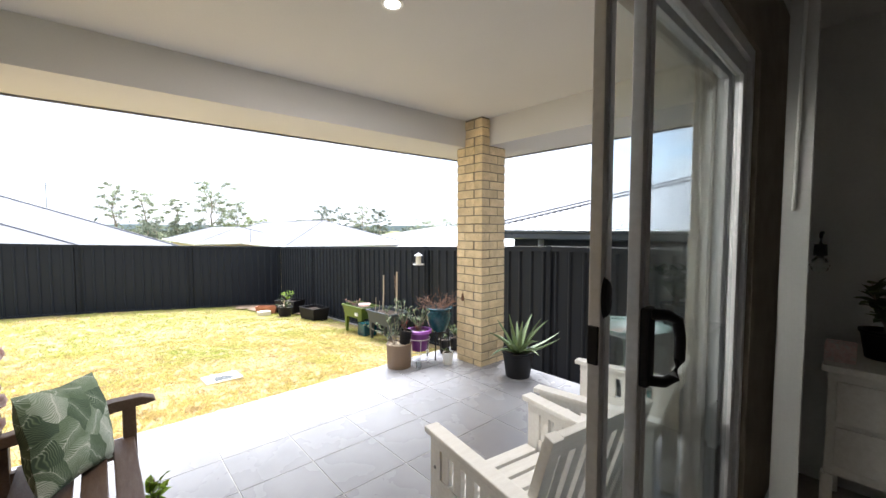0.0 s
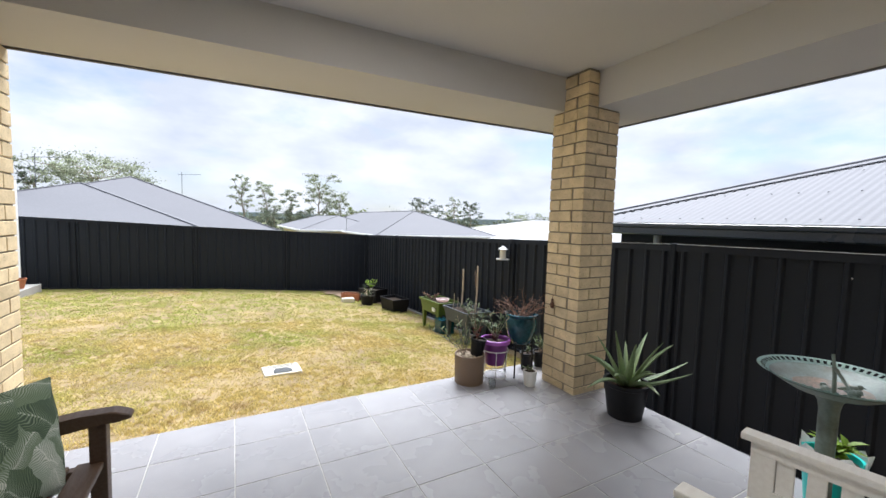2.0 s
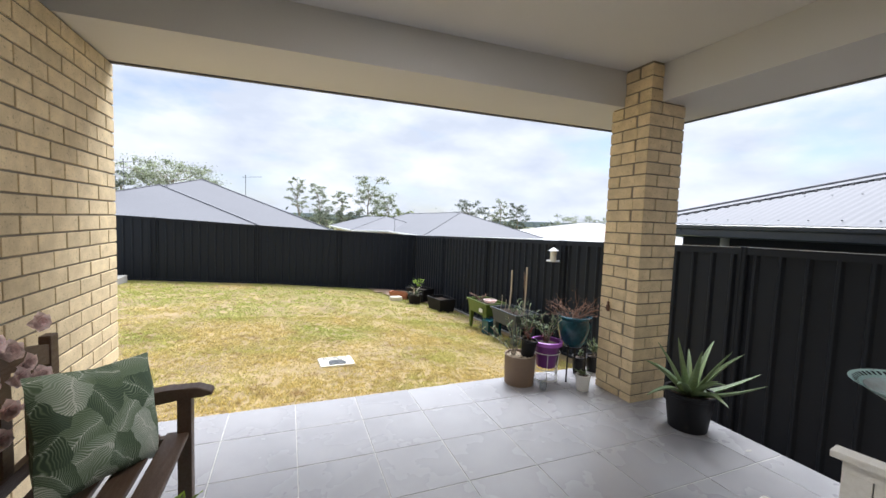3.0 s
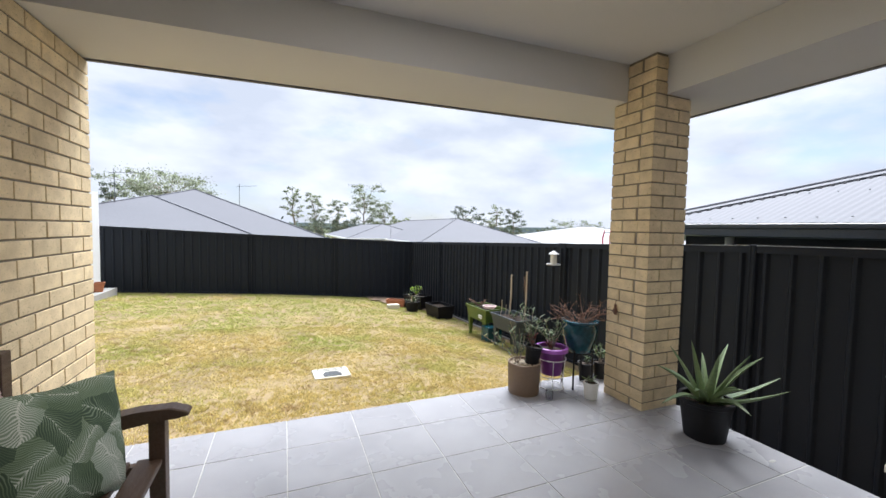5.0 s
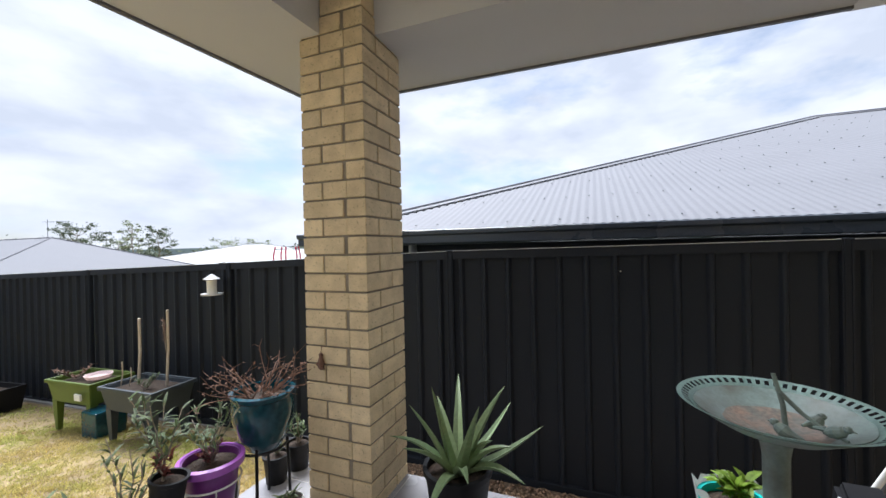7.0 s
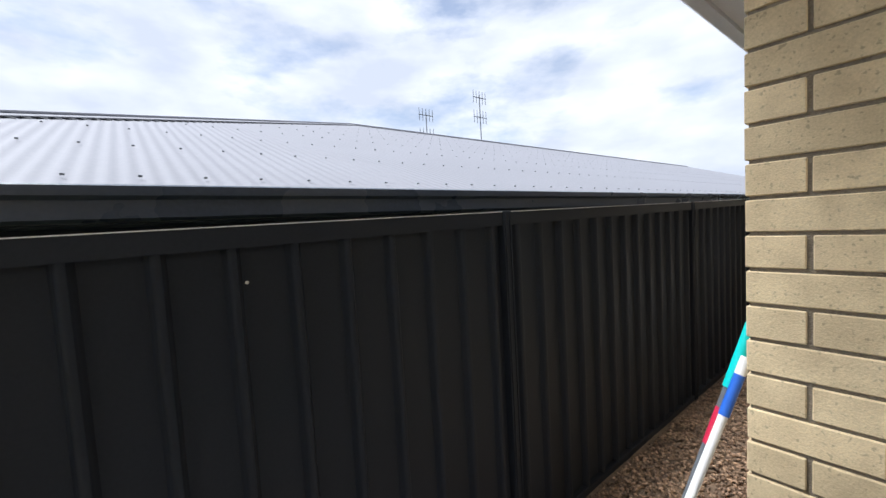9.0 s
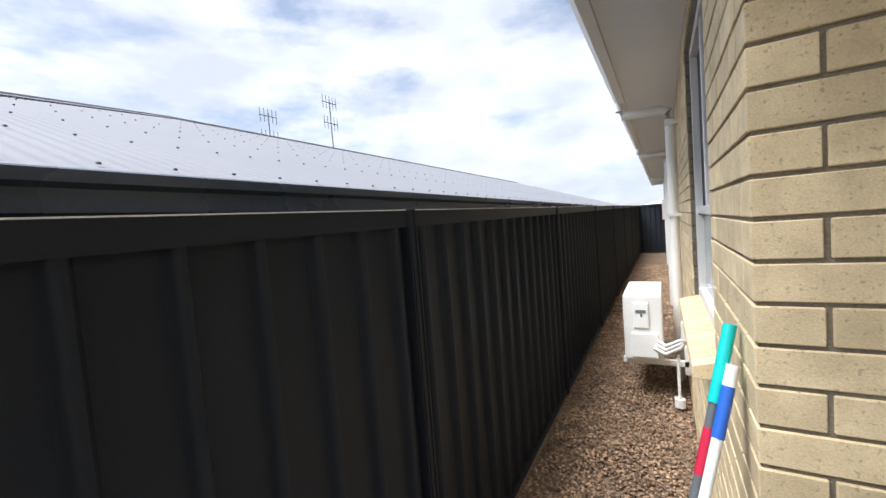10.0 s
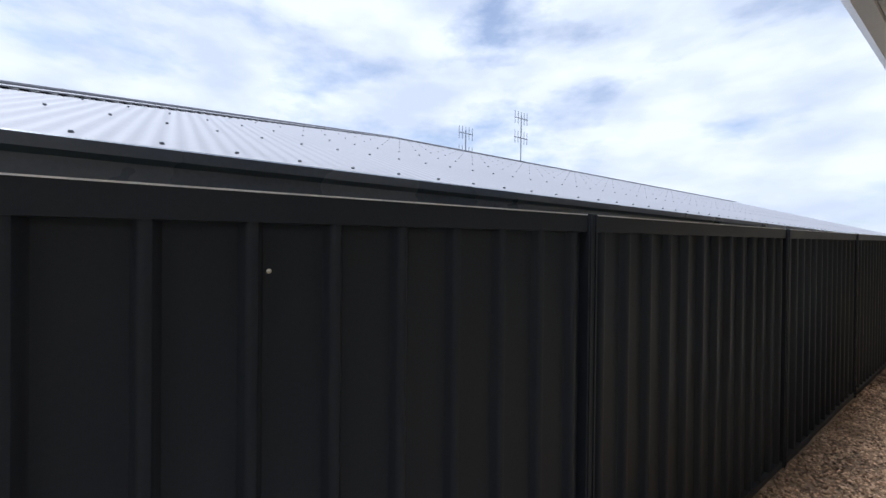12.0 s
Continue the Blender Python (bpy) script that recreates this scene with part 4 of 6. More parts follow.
def open_pot(name, m, r_top, r_bot, h, mat, label, rim=0.012, soil=0.03, group="", lip=True, n=36):
    """A tapered pot with wall thickness, rim and soil."""
    t = thing(name, m, label, "pot", group)
    bm = bmesh.new()
    prof = [(0, 0), (r_bot, 0), (r_bot + (r_top - r_bot) * 0.88, h * 0.88)]
    prof += [(r_top + 0.004, h * 0.9), (r_top + 0.006, h), (r_top - rim, h), (r_top - rim - 0.004, h * 0.75)] if lip else [(r_top, h), (r_top - rim, h), (r_top - rim - 0.003, h * 0.75)]
    lathe(bm, prof, n)
    part("body", bm, mat, t, "", True)
    bm = bmesh.new()
    lathe(bm, [(r_top - rim - 0.001, h - soil), (r_top * 0.5, h - soil + 0.008), (0, h - soil + 0.012)], 24)
    part("soil", bm, POTSOIL, t)
    return t


def leaf_blade(bm, base, tip, width, curl=0.0, fold=0.3, n=5, normal=Vector((0, 0, 1))):
    """A pointed leaf from base to tip, folded along its middle."""
    base, tip = Vector(base), Vector(tip)
    d = tip - base
    side_ = d.cross(normal)
    side_ = side_.normalized() if side_.length > 1e-6 else Vector((1, 0, 0))
    nrm = side_.cross(d).normalized()
    rows_ = []
    for i in range(n + 1):
        t = i / n
        w = width * 0.5 * (math.sin(math.pi * min(1, 0.25 + 0.75 * t)) ** 0.8 if t < 1 else 0.0)
        c = base + d * t + nrm * curl * d.length * math.sin(math.pi * t)
        rows_.append((bm.verts.new(c - side_ * w + nrm * w * fold), bm.verts.new(c), bm.verts.new(c + side_ * w + nrm * w * fold)))
    for a, b in zip(rows_, rows_[1:]):
        bm.faces.new((a[0], a[1], b[1], b[0]))
        bm.faces.new((a[1], a[2], b[2], b[1]))


def thick_leaf(bm, base, tip, width, sag):
    """A fleshy tapering leaf with a hollow upper side."""
    base, tip = Vector(base), Vector(tip)
    d = tip - base
    s = d.cross(Vector((0, 0, 1))).normalized()
    rings = []
    n = 9
    for i in range(n + 1):
        t = i / n
        w = width * 0.5 * (1 - t) ** 0.75 + 0.0012
        c = base + d * t + Vector((0, 0, sag * math.sin(math.pi * t)))
        u = s.cross(d).normalized()
        rings.append([bm.verts.new(c + s * w + u * w * 0.35), bm.verts.new(c + u * -0.1 * w), bm.verts.new(c - s * w + u * w * 0.35), bm.verts.new(c - s * w * 0.7 - u * w * 0.35), bm.verts.new(c - u * w * 0.6), bm.verts.new(c + s * w * 0.7 - u * w * 0.35)])
    for a, b in zip(rings, rings[1:]):
        for k in range(6):
            bm.faces.new((a[k], a[(k + 1) % 6], b[(k + 1) % 6], b[k]))
    bm.faces.new(rings[0])


# aloe in a black pot
ap = open_pot("plant_pot", pose(2.89, 2.30, 0.0), 0.146, 0.112, 0.245, BLACK, "black plastic pot holding a large aloe")
plant = thing("aloe_plant", pose(2.89, 2.30, 0.215), "spiky grey-green aloe with long pointed leaves", "aloe")
r_ = random.Random(4)
for k, (az, reach, up, wd, sag) in enumerate(((185, 0.34, 0.06, 0.06, 0.05), (160, 0.25, 0.22, 0.06, 0.03), (205, 0.30, 0.17, 0.06, 0.04), (120, 0.16, 0.30, 0.06, 0.02), (230, 0.14, 0.34, 0.065, 0.01), (80, 0.10, 0.34, 0.06, 0.0), (300, 0.16, 0.33, 0.06, 0.02), (330, 0.24, 0.29, 0.06, 0.03), (18, 0.33, 0.28, 0.06, 0.03), (345, 0.40, 0.12, 0.055, -0.02), (295, 0.30, 0.17, 0.06, -0.02), (260, 0.20, 0.16, 0.07, 0.04), (250, 0.26, 0.06, 0.07, 0.05), (40, 0.22, 0.22, 0.05, 0.03), (100, 0.24, 0.12, 0.055, 0.04), (285, 0.12, 0.13, 0.075, 0.03))):
    a = radians(az)
    bm = bmesh.new()
    thick_leaf(bm, (0.02 * math.cos(a), 0.02 * math.sin(a), 0), (1.28 * reach * math.cos(a), 1.28 * reach * math.sin(a), 0.98 * up + 0.015), wd * 0.95, sag)
    part("leaf", bm, ALOE, plant, "", True)

# pots by the pillar
bp = open_pot("plant_pot", pose(2.20, 3.25, 0.0), 0.125, 0.118, 0.235, BROWN, "round brown ceramic pot with bark chips", 0.01, 0.03, lip=False)
small = open_pot("plant_pot", pose(2.255, 3.235, 0.21, 4, 6, 0), 0.062, 0.05, 0.15, BLACK, "small black pot set inside the brown pot", 0.005, 0.02)
chips = bmesh.new()
for k in range(150):
    a, q = r_.uniform(0, 6.28), 0.105 * math.sqrt(r_.random())
    box(chips, (-0.011, -0.006, -0.003), (0.011, 0.006, 0.003), pose(2.20 + q * math.cos(a), 3.25 + q * math.sin(a), 0.212 + r_.uniform(0, 0.012), r_.uniform(-40, 40), r_.uniform(-40, 40), r_.uniform(0, 180)))
tagged(part("bark_chips", chips, STAKE), "pale bark chips covering the soil", "bark chips", "", "stuff")


def leafy(name, base, stems, height, spread, mat, label, leaf_len=0.05, leaf_w=0.014, per=16, seed=1, lean=(0, 0), category="plant", stem_mat=None):
    t = thing(name, pose(*base), label, category)
    rr = random.Random(seed)
    for s in range(stems):
        a = rr.uniform(0, 6.28)
        q = spread * rr.uniform(0.4, 1.0)
        h = height * rr.uniform(0.6, 1.0)
        end = Vector((q * math.cos(a) + lean[0], q * math.sin(a) + lean[1], h))
        pts = []
        for i in range(6):
            u = i / 5
            pts.append(Vector((end.x * u ** 1.3, end.y * u ** 1.3, end.z * u)) + Vector((rr.uniform(-0.01, 0.01), rr.uniform(-0.01, 0.01), 0)))
        bm = bmesh.new()
        tube(bm, pts, 0.004, 5, 0.0015)
        part("stem", bm, stem_mat or BARK, t)
        bm = bmesh.new()
        for k in range(per):
            u = rr.uniform(0.3, 1.0)
            i = min(4, int(u * 5))
            p = pts[i].lerp(pts[i + 1], u * 5 - i)
            v = Vector((rr.uniform(-1, 1), rr.uniform(-1, 1), rr.uniform(-0.1, 0.9))).normalized()
            leaf_blade(bm, p, p + v * leaf_len * rr.uniform(0.7, 1.2), leaf_w, 0.08, 0.3, 3)
        part("foliage", bm, mat, t)
    return t


leafy("olive_plant", (2.16, 3.27, 0.215), 7, 0.34, 0.24, OLEAF, "straggly young olive with narrow grey leaves", 0.055, 0.011, 11, 2, (-0.12, 0.05))
leafy("potted_plant", (2.255, 3.235, 0.34), 4, 0.10, 0.05, RLEAF, "small red-leaved plant in the black pot", 0.035, 0.012, 10, 3)
leafy("olive_plant", (2.28, 3.28, 0.36), 7, 0.32, 0.13, OLEAF, "upright olive shoots with grey-green leaves", 0.06, 0.0115, 12, 5)
st = thing("plant_stand", pose(2.455, 3.245, 0.0), "round white wire plant stand", "plant stand")
for z, r in ((0.012, 0.10), (0.10, 0.095), (0.24, 0.112)):
    bm = bmesh.new()
    tube(bm, [(r * math.cos(a * math.pi / 14), r * math.sin(a * math.pi / 14), z) for a in range(29)], 0.004, 6, caps=False)
    part("ring", bm, WHITE, st)
for k in range(6):
    a = k * math.pi / 3
    bm = bmesh.new()
    tube(bm, [(0.10 * math.cos(a), 0.10 * math.sin(a), 0.004), (0.095 * math.cos(a), 0.095 * math.sin(a), 0.1), (0.112 * math.cos(a), 0.112 * math.sin(a), 0.245)], 0.003, 6)
    part("wire", bm, WHITE, st)
pp = open_pot("plant_pot", pose(2.455, 3.245, 0.115), 0.112, 0.078, 0.215, PURPLE, "purple plastic pot resting in a wire stand", 0.008, 0.03)
bm = bmesh.new()
lathe(bm, [(0.112, 0.185), (0.126, 0.187), (0.128, 0.216), (0.112, 0.22)], 36)
part("rim", bm, PURPLE_RIM, pp, "bright purple rim", True)
leafy("olive_plant", (2.455, 3.245, 0.30), 9, 0.24, 0.17, OLEAF, "grey-leaved shrub in the purple pot", 0.052, 0.011, 12, 8)
leafy("potted_plant", (2.455, 3.245, 0.30), 6, 0.09, 0.08, RLEAF, "low red-brown foliage in the purple pot", 0.03, 0.010, 12, 9)
wp = open_pot("plant_pot", pose(2.61, 2.97, 0.0), 0.053, 0.043, 0.125, WHITE, "small ribbed white ceramic pot on the tiles", 0.006, 0.012, lip=False)
for k in range(24):
    a = k * math.pi / 12
    bm = bmesh.new()
    tube(bm, [(0.0435 * math.cos(a), 0.0435 * math.sin(a), 0.004), (0.053 * math.cos(a), 0.053 * math.sin(a), 0.12)], 0.0028, 5)
    part("rib", bm, WHITE, wp)
leafy("succulent", (2.61, 2.97, 0.112), 5, 0.05, 0.05, ALOE, "tiny green succulent in the white pot", 0.045, 0.012, 5, 12)
jar = thing("glass_jar", pose(2.30, 3.06, 0.0), "small clear glass jar on the tiles", "jar")
bm = bmesh.new()
lathe(bm, [(0, 0), (0.026, 0), (0.028, 0.055), (0.024, 0.07), (0.021, 0.07), (0.024, 0.05), (0.022, 0.006), (0, 0.006)], 24)
part("body", bm, GLASS, jar, "", True)
sd = thing("plant_stand", pose(2.68, 3.20, 0), "black metal stand under the teal pot", "plant stand")
for k in range(4):
    a = k * math.pi / 2 + 0.6
    bm = bmesh.new()
    tube(bm, [(0.12 * math.cos(a), 0.12 * math.sin(a), 0.0), (0.11 * math.cos(a), 0.11 * math.sin(a), 0.31)], 0.007, 8)
    part("leg", bm, BLACK, sd)
bm = bmesh.new()
tube(bm, [(0.11 * math.cos(a * math.pi / 14), 0.11 * math.sin(a * math.pi / 14), 0.29) for a in range(29)], 0.006, 6, caps=False)
part("ring", bm, BLACK, sd)
tp = thing("plant_pot", pose(2.69, 3.20, 0.275), "rounded teal glazed pot on a black stand", "pot")
bm = bmesh.new()
lathe(bm, [(0, 0), (0.075, 0), (0.11, 0.06), (0.135, 0.15), (0.137, 0.20), (0.125, 0.235), (0.142, 0.25), (0.145, 0.265), (0.125, 0.268), (0.115, 0.22)], 40)
part("body", bm, TEAL, tp, "", True)
bm = bmesh.new()
lathe(bm, [(0.12, 0.225), (0, 0.235)], 24)
part("soil", bm, POTSOIL, tp)
tw = thing("dead_shrub", pose(2.68, 3.20, 0.52), "tangle of dry brown twigs in the teal pot", "shrub")
for k in range(34):
    a = r_.uniform(0, 6.28)
    p = Vector((0.05 * math.cos(a), 0.05 * math.sin(a), 0))
    pts = [p]
    v = Vector((math.cos(a), math.sin(a), r_.uniform(0.2, 1.6))).normalized()
    for i in range(6):
        v = (v + Vector((r_.uniform(-0.5, 0.5), r_.uniform(-0.5, 0.5), r_.uniform(-0.45, 0.3)))).normalized()
        pts.append(pts[-1] + v * r_.uniform(0.03, 0.055))
    bm = bmesh.new()
    tube(bm, pts, 0.0035, 5, 0.001)
    for i in range(2, 6):
        e_ = pts[i] + Vector((r_.uniform(-1, 1), r_.uniform(-1, 1), r_.uniform(-0.5, 1))) * 0.035
        tube(bm, [pts[i], e_], 0.0015, 4, 0.0007)
        leaf_blade(bm, e_, e_ + Vector((r_.uniform(-1, 1), r_.uniform(-1, 1), r_.uniform(-1, 0.3))) * 0.016, 0.009, 0, 0.3, 2)
    part("twig", bm, TWIG, tw)
for px, py, s in ((2.85, 3.29, 1.0), (2.99, 3.27, 1.0)):
    open_pot("plant_pot", pose(px, py, 0.0), 0.062 * s, 0.05 * s, 0.14 * s, BLACK, "small black nursery pot behind the pillar", 0.005, 0.015, "black nursery pots")
leafy("potted_plant", (2.85, 3.29, 0.115), 4, 0.08, 0.05, OLEAF, "small green seedling in a black pot", 0.03, 0.012, 9, 15)
leafy("potted_plant", (2.99, 3.27, 0.12), 5, 0.16, 0.07, OLEAF, "grassy green plant in a black pot", 0.06, 0.01, 12, 16)
hk = thing("wall_ornament", pose(PX - 0.012, 2.93, 0.66), "small brown carved ornament hung on the pillar", "ornament")
bm = bmesh.new()
lathe(bm, [(0, -0.03), (0.014, -0.015), (0.016, 0.01), (0.008, 0.035), (0.011, 0.045), (0, 0.058)], 12)
tube(bm, [(0, 0, 0.055), (0.008, 0, 0.085)], 0.002, 5)
tube(bm, [(-0.004, -0.02, -0.02), (0, 0.025, 0.0)], 0.006, 6)
part("body", bm, TWIG, hk)
mark = thing("bird_dropping", pose(2.98, 1.98, 0.001), "white splash mark on a floor tile", "stain")
bm = bmesh.new()
lathe(bm, [(0.018, 0), (0.010, 0.0015), (0, 0.002)], 9, Matrix.Diagonal((1.5, 0.6, 1, 1)))
part("splash", bm, CONCRETE, mark)


# ---- bird bath ----
bb = thing("bird_bath", pose(2.745, 1.23, 0.012), "verdigris green metal bird bath with pierced rim", "bird bath")
bm = bmesh.new()
lathe(bm, [(0, 0.60), (0.03, 0.60), (0.06, 0.605), (0.14, 0.628), (0.207, 0.668), (0.207, 0.676), (0.14, 0.638), (0.06, 0.615), (0, 0.612)], 56)
part("bowl", bm, VERDI, bb, "", True)
bm = bmesh.new()
N = 60
vs = []
for i in range(N * 2):
    a = math.pi * i / N
    vs.append([bm.verts.new((r * math.cos(a), r * math.sin(a), z)) for r, z in ((0.206, 0.672), (0.221, 0.682), (0.240, 0.692), (0.254, 0.696))])
for i in range(N * 2):
    a, b = vs[i], vs[(i + 1) % (2 * N)]
    for k in range(3):
        if k == 1 and i % 2:
            continue
        bm.faces.new((a[k], b[k], b[k + 1], a[k + 1]))
ext = bmesh.ops.solidify(bm, geom=list(bm.faces), thickness=0.007)
part("rim", bm, VERDI_RIM, bb, "pale pierced rim")
bm = bmesh.new()
lathe(bm, [(0, 0.0), (0.15, 0.0), (0.14, 0.03), (0.06, 0.06), (0.036, 0.10), (0.032, 0.30), (0.034, 0.54), (0.04, 0.575), (0.055, 0.602), (0, 0.605)], 28)
part("pedestal", bm, VERDI, bb, "", True)
bm = bmesh.new()
tube(bm, [(-0.026, -0.017, 0.612), (-0.018, -0.012, 0.70), (0.0, 0.004, 0.785)], 0.008, 8, 0.006)
tube(bm, [(-0.012, -0.006, 0.735), (-0.035, -0.05, 0.685), (-0.075, -0.085, 0.66), (-0.125, -0.11, 0.655)], 0.007, 8, 0.004)
for (bx, by, bz), q, yaw in (((-0.055, 0.0, 0.637), 0.021, 40), ((-0.045, -0.075, 0.668), 0.019, -60), ((-0.10, -0.095, 0.668), 0.020, -130)):
    m_ = pose(bx, by, bz, 0, 0, yaw)
    lathe(bm, [(0, -q * 1.5), (q * 0.62, -q * 0.9), (q * 0.9, 0), (q * 0.7, q * 0.8), (q * 0.3, q * 1.25), (0, q * 1.3)], 12, m_ @ pose(0, 0, 0, 0, 65, 0))
    lathe(bm, [(0, -q * 0.55), (q * 0.45, -q * 0.3), (q * 0.55, 0), (q * 0.4, q * 0.4), (0, q * 0.55)], 10, m_ @ pose(q * 1.15, 0, q * 0.75))
    tube(bm, [m_ @ Vector((q * 1.6, 0, q * 0.75)), m_ @ Vector((q * 2.1, 0, q * 0.65))], q * 0.16, 6, 0.001)
    tube(bm, [m_ @ Vector((-q * 1.0, 0, 0)), m_ @ Vector((-q * 2.3, 0, -q * 0.25))], q * 0.42, 6, q * 0.2)
part("bird_ornament", bm, VERDI, bb, "dark cast birds on a branch")
bag = open_pot("plant_pot", pose(2.985, 1.27, 0.0), 0.11, 0.085, 0.26, AQUA, "aqua pot with crumpled pale wrapper beside the bird bath", 0.008, 0.03)
bm = bmesh.new()
ring_ = [bm.verts.new((0.12 * math.cos(k * 0.2618) * r_.uniform(0.95, 1.12), 0.12 * math.sin(k * 0.2618) * r_.uniform(0.95, 1.12), 0.26 + r_.uniform(0, 0.06))) for k in range(24)]
low_ = [bm.verts.new((0.113 * math.cos(k * 0.2618), 0.113 * math.sin(k * 0.2618), 0.2)) for k in range(24)]
for k in range(24):
    bm.faces.new((low_[k], low_[(k + 1) % 24], ring_[(k + 1) % 24], ring_[k]))
bmesh.ops.solidify(bm, geom=list(bm.faces), thickness=0.002)
part("wrapper", bm, WHITE, bag, "crumpled white plastic wrapper")
leafy("potted_plant", (2.985, 1.27, 0.23), 8, 0.10, 0.05, LIME, "bright lime-leaved plant in an aqua pot", 0.07, 0.035, 9, 21)


sb = thing("storage_bag", pose(2.97, 0.90, 0.0, 0, 0, -12), "black fabric storage bag with pale stitching behind the bird bath", "bag")
bm = bmesh.new()
lo_ = [bm.verts.new((x, y, 0.0)) for x, y in ((-0.14, -0.11), (0.13, -0.11), (0.13, 0.11), (-0.14, 0.11))]
hi_ = [bm.verts.new((x, y, z)) for x, y, z in ((-0.12, -0.07, 0.33), (0.12, -0.06, 0.35), (0.12, 0.07, 0.34), (-0.12, 0.08, 0.32))]
bm.faces.new(lo_[::-1])
bm.faces.new(hi_)
for i in range(4):
    bm.faces.new((lo_[i], lo_[(i + 1) % 4], hi_[(i + 1) % 4], hi_[i]))
bmesh.ops.bevel(bm, geom=list(bm.edges), offset=0.02, segments=3, affect="EDGES")
part("body", bm, BLACK, sb, "", True)
for k in range(4):
    u = -0.09 + 0.055 * k
    part("stitching", tube(bmesh.new(), [(u * 1.1, 0.1085, 0.04), (u, 0.0865, 0.28)], 0.0016, 5), CREAM, sb, "pale stitched seam")
part("handle", tube(bmesh.new(), [(-0.09 + 0.045 * (1 - math.cos(a * 0.2618)), 0.085, 0.295 + 0.05 * math.sin(a * 0.2618)) for a in range(13)], 0.005, 8), ALU, sb, "metal ring handle")


# ---- chairs ----
def white_chair(m, label):
    """A low slatted armchair: width along x, facing +y."""
    t = thing("garden_chair", m, label, "chair", "white slatted chairs")
    W, D = 0.565, 0.50
    for sx in (0.0, W - 0.035):
        bm = bmesh.new()
        box(bm, (sx - 0.012, -0.02, 0.575), (sx + 0.05, D + 0.03, 0.60), bevel=0.006)
        part("armrest", bm, WHITE_WOOD, t)
        bm = bmesh.new()
        box(bm, (sx, 0.0, 0.54), (sx + 0.03, D, 0.575))
        box(bm, (sx, 0.06, 0.30), (sx + 0.03, D - 0.06, 0.425))
        part("arm_rail", bm, WHITE_WOOD, t)
        for k in range(2):
            bm = bmesh.new()
            y = 0.0 if k == 0 else D - 0.07
            box(bm, (sx, y, 0.0), (sx + 0.03, y + 0.07, 0.54), bevel=0.003)
            part("leg", bm, WHITE_WOOD, t)
        for k in range(5):
            bm = bmesh.new()
            y = 0.072 + k * 0.0775
            box(bm, (sx + 0.005, y, 0.41), (sx + 0.025, y + 0.046, 0.54), bevel=0.002)
            part("arm_slat", bm, WHITE_WOOD, t)
        for k in range(2):
            bm = bmesh.new()
            lathe(bm, [(0, 0.004), (0.006, 0.003), (0.007, 0), (0, 0)], 10, pose(sx + (-0.0005 if sx == 0 else 0.0305), D - 0.035, 0.46 - 0.14 * k, 0, -90 if sx == 0 else 90, 0))
            part("bolt", bm, GREYBAR, t)
    for k in range(6):
        bm = bmesh.new()
        y = 0.06 + k * 0.075
        box(bm, (0.04, y, 0.34 + 0.02 * k / 5), (W - 0.045, y + 0.062, 0.36 + 0.02 * k / 5), bevel=0.003)
        part("seat_slat", bm, WHITE_WOOD, t)
    bm = bmesh.new()
    box(bm, (0.04, D - 0.02, 0.28), (W - 0.045, D, 0.375), bevel=0.003)
    part("front_rail", bm, WHITE_WOOD, t)
    tilt = pose(0, 0.09, 0.33, 17, 0, 0)
    for sx in (0.04, W - 0.085):
        bm = bmesh.new()
        box(bm, (sx, -0.025, -0.04), (sx + 0.045, 0.01, 0.50), tilt, bevel=0.003)
        part("back_stile", bm, WHITE_WOOD, t)
    for z, h in ((0.43, 0.07), (0.02, 0.05)):
        bm = bmesh.new()
        box(bm, (0.085, -0.02, z), (W - 0.085, 0.005, z + h), tilt, bevel=0.003)
        part("back_rail", bm, WHITE_WOOD, t)
    for k in range(6):
        bm = bmesh.new()
        x = 0.105 + k * 0.067
        box(bm, (x, -0.016, 0.07), (x + 0.038, 0.0, 0.43), tilt)
        part("back_slat", bm, WHITE_WOOD, t)
    return t


chair = white_chair(pose(0.845, 0.735, 0, 0, 0, -9), "white painted slatted armchair beside the sliding door")
copy_thing(chair, pose(1.635, 0.668, 0, 0, 0, 8))

# ---- wooden bench with cushion and flowers ----
be = thing("wooden_bench", pose(0, 0, 0), "dark-stained slatted wooden bench against the brick wall", "bench")
BY0, BY1 = 1.02, 2.40
for k in range(4):
    bm = bmesh.new()
    x = -0.302 + k * 0.098
    box(bm, (x, BY0 + 0.03, 0.40), (x + 0.078, BY1 - 0.03, 0.42), bevel=0.005)
    part("seat_slat", bm, DARK_WOOD, be)
for y in (BY0, BY1 - 0.05):
    bm = bmesh.new()
    prof = [(-0.36, 0.555), (-0.2, 0.575), (0.0, 0.60), (0.10, 0.60), (0.15, 0.58), (0.155, 0.565), (0.12, 0.56), (0.05, 0.558), (-0.15, 0.53), (-0.36, 0.51)]
    prism(bm, prof, y - 0.005, y + 0.055, "y")
    bmesh.ops.bevel(bm, geom=list(bm.edges), offset=0.004, segments=1, affect="EDGES")
    part("armrest", bm, DARK_WOOD, be)
    for x in (0.03, -0.37):
        bm = bmesh.new()
        box(bm, (x, y, 0), (x + 0.05, y + 0.05, 0.56), bevel=0.004)
        part("leg", bm, DARK_WOOD, be)
    bm = bmesh.new()
    box(bm, (-0.32, y + 0.01, 0.33), (0.03, y + 0.04, 0.40))
    part("side_rail", bm, DARK_WOOD, be)
bm = bmesh.new()
pts = []
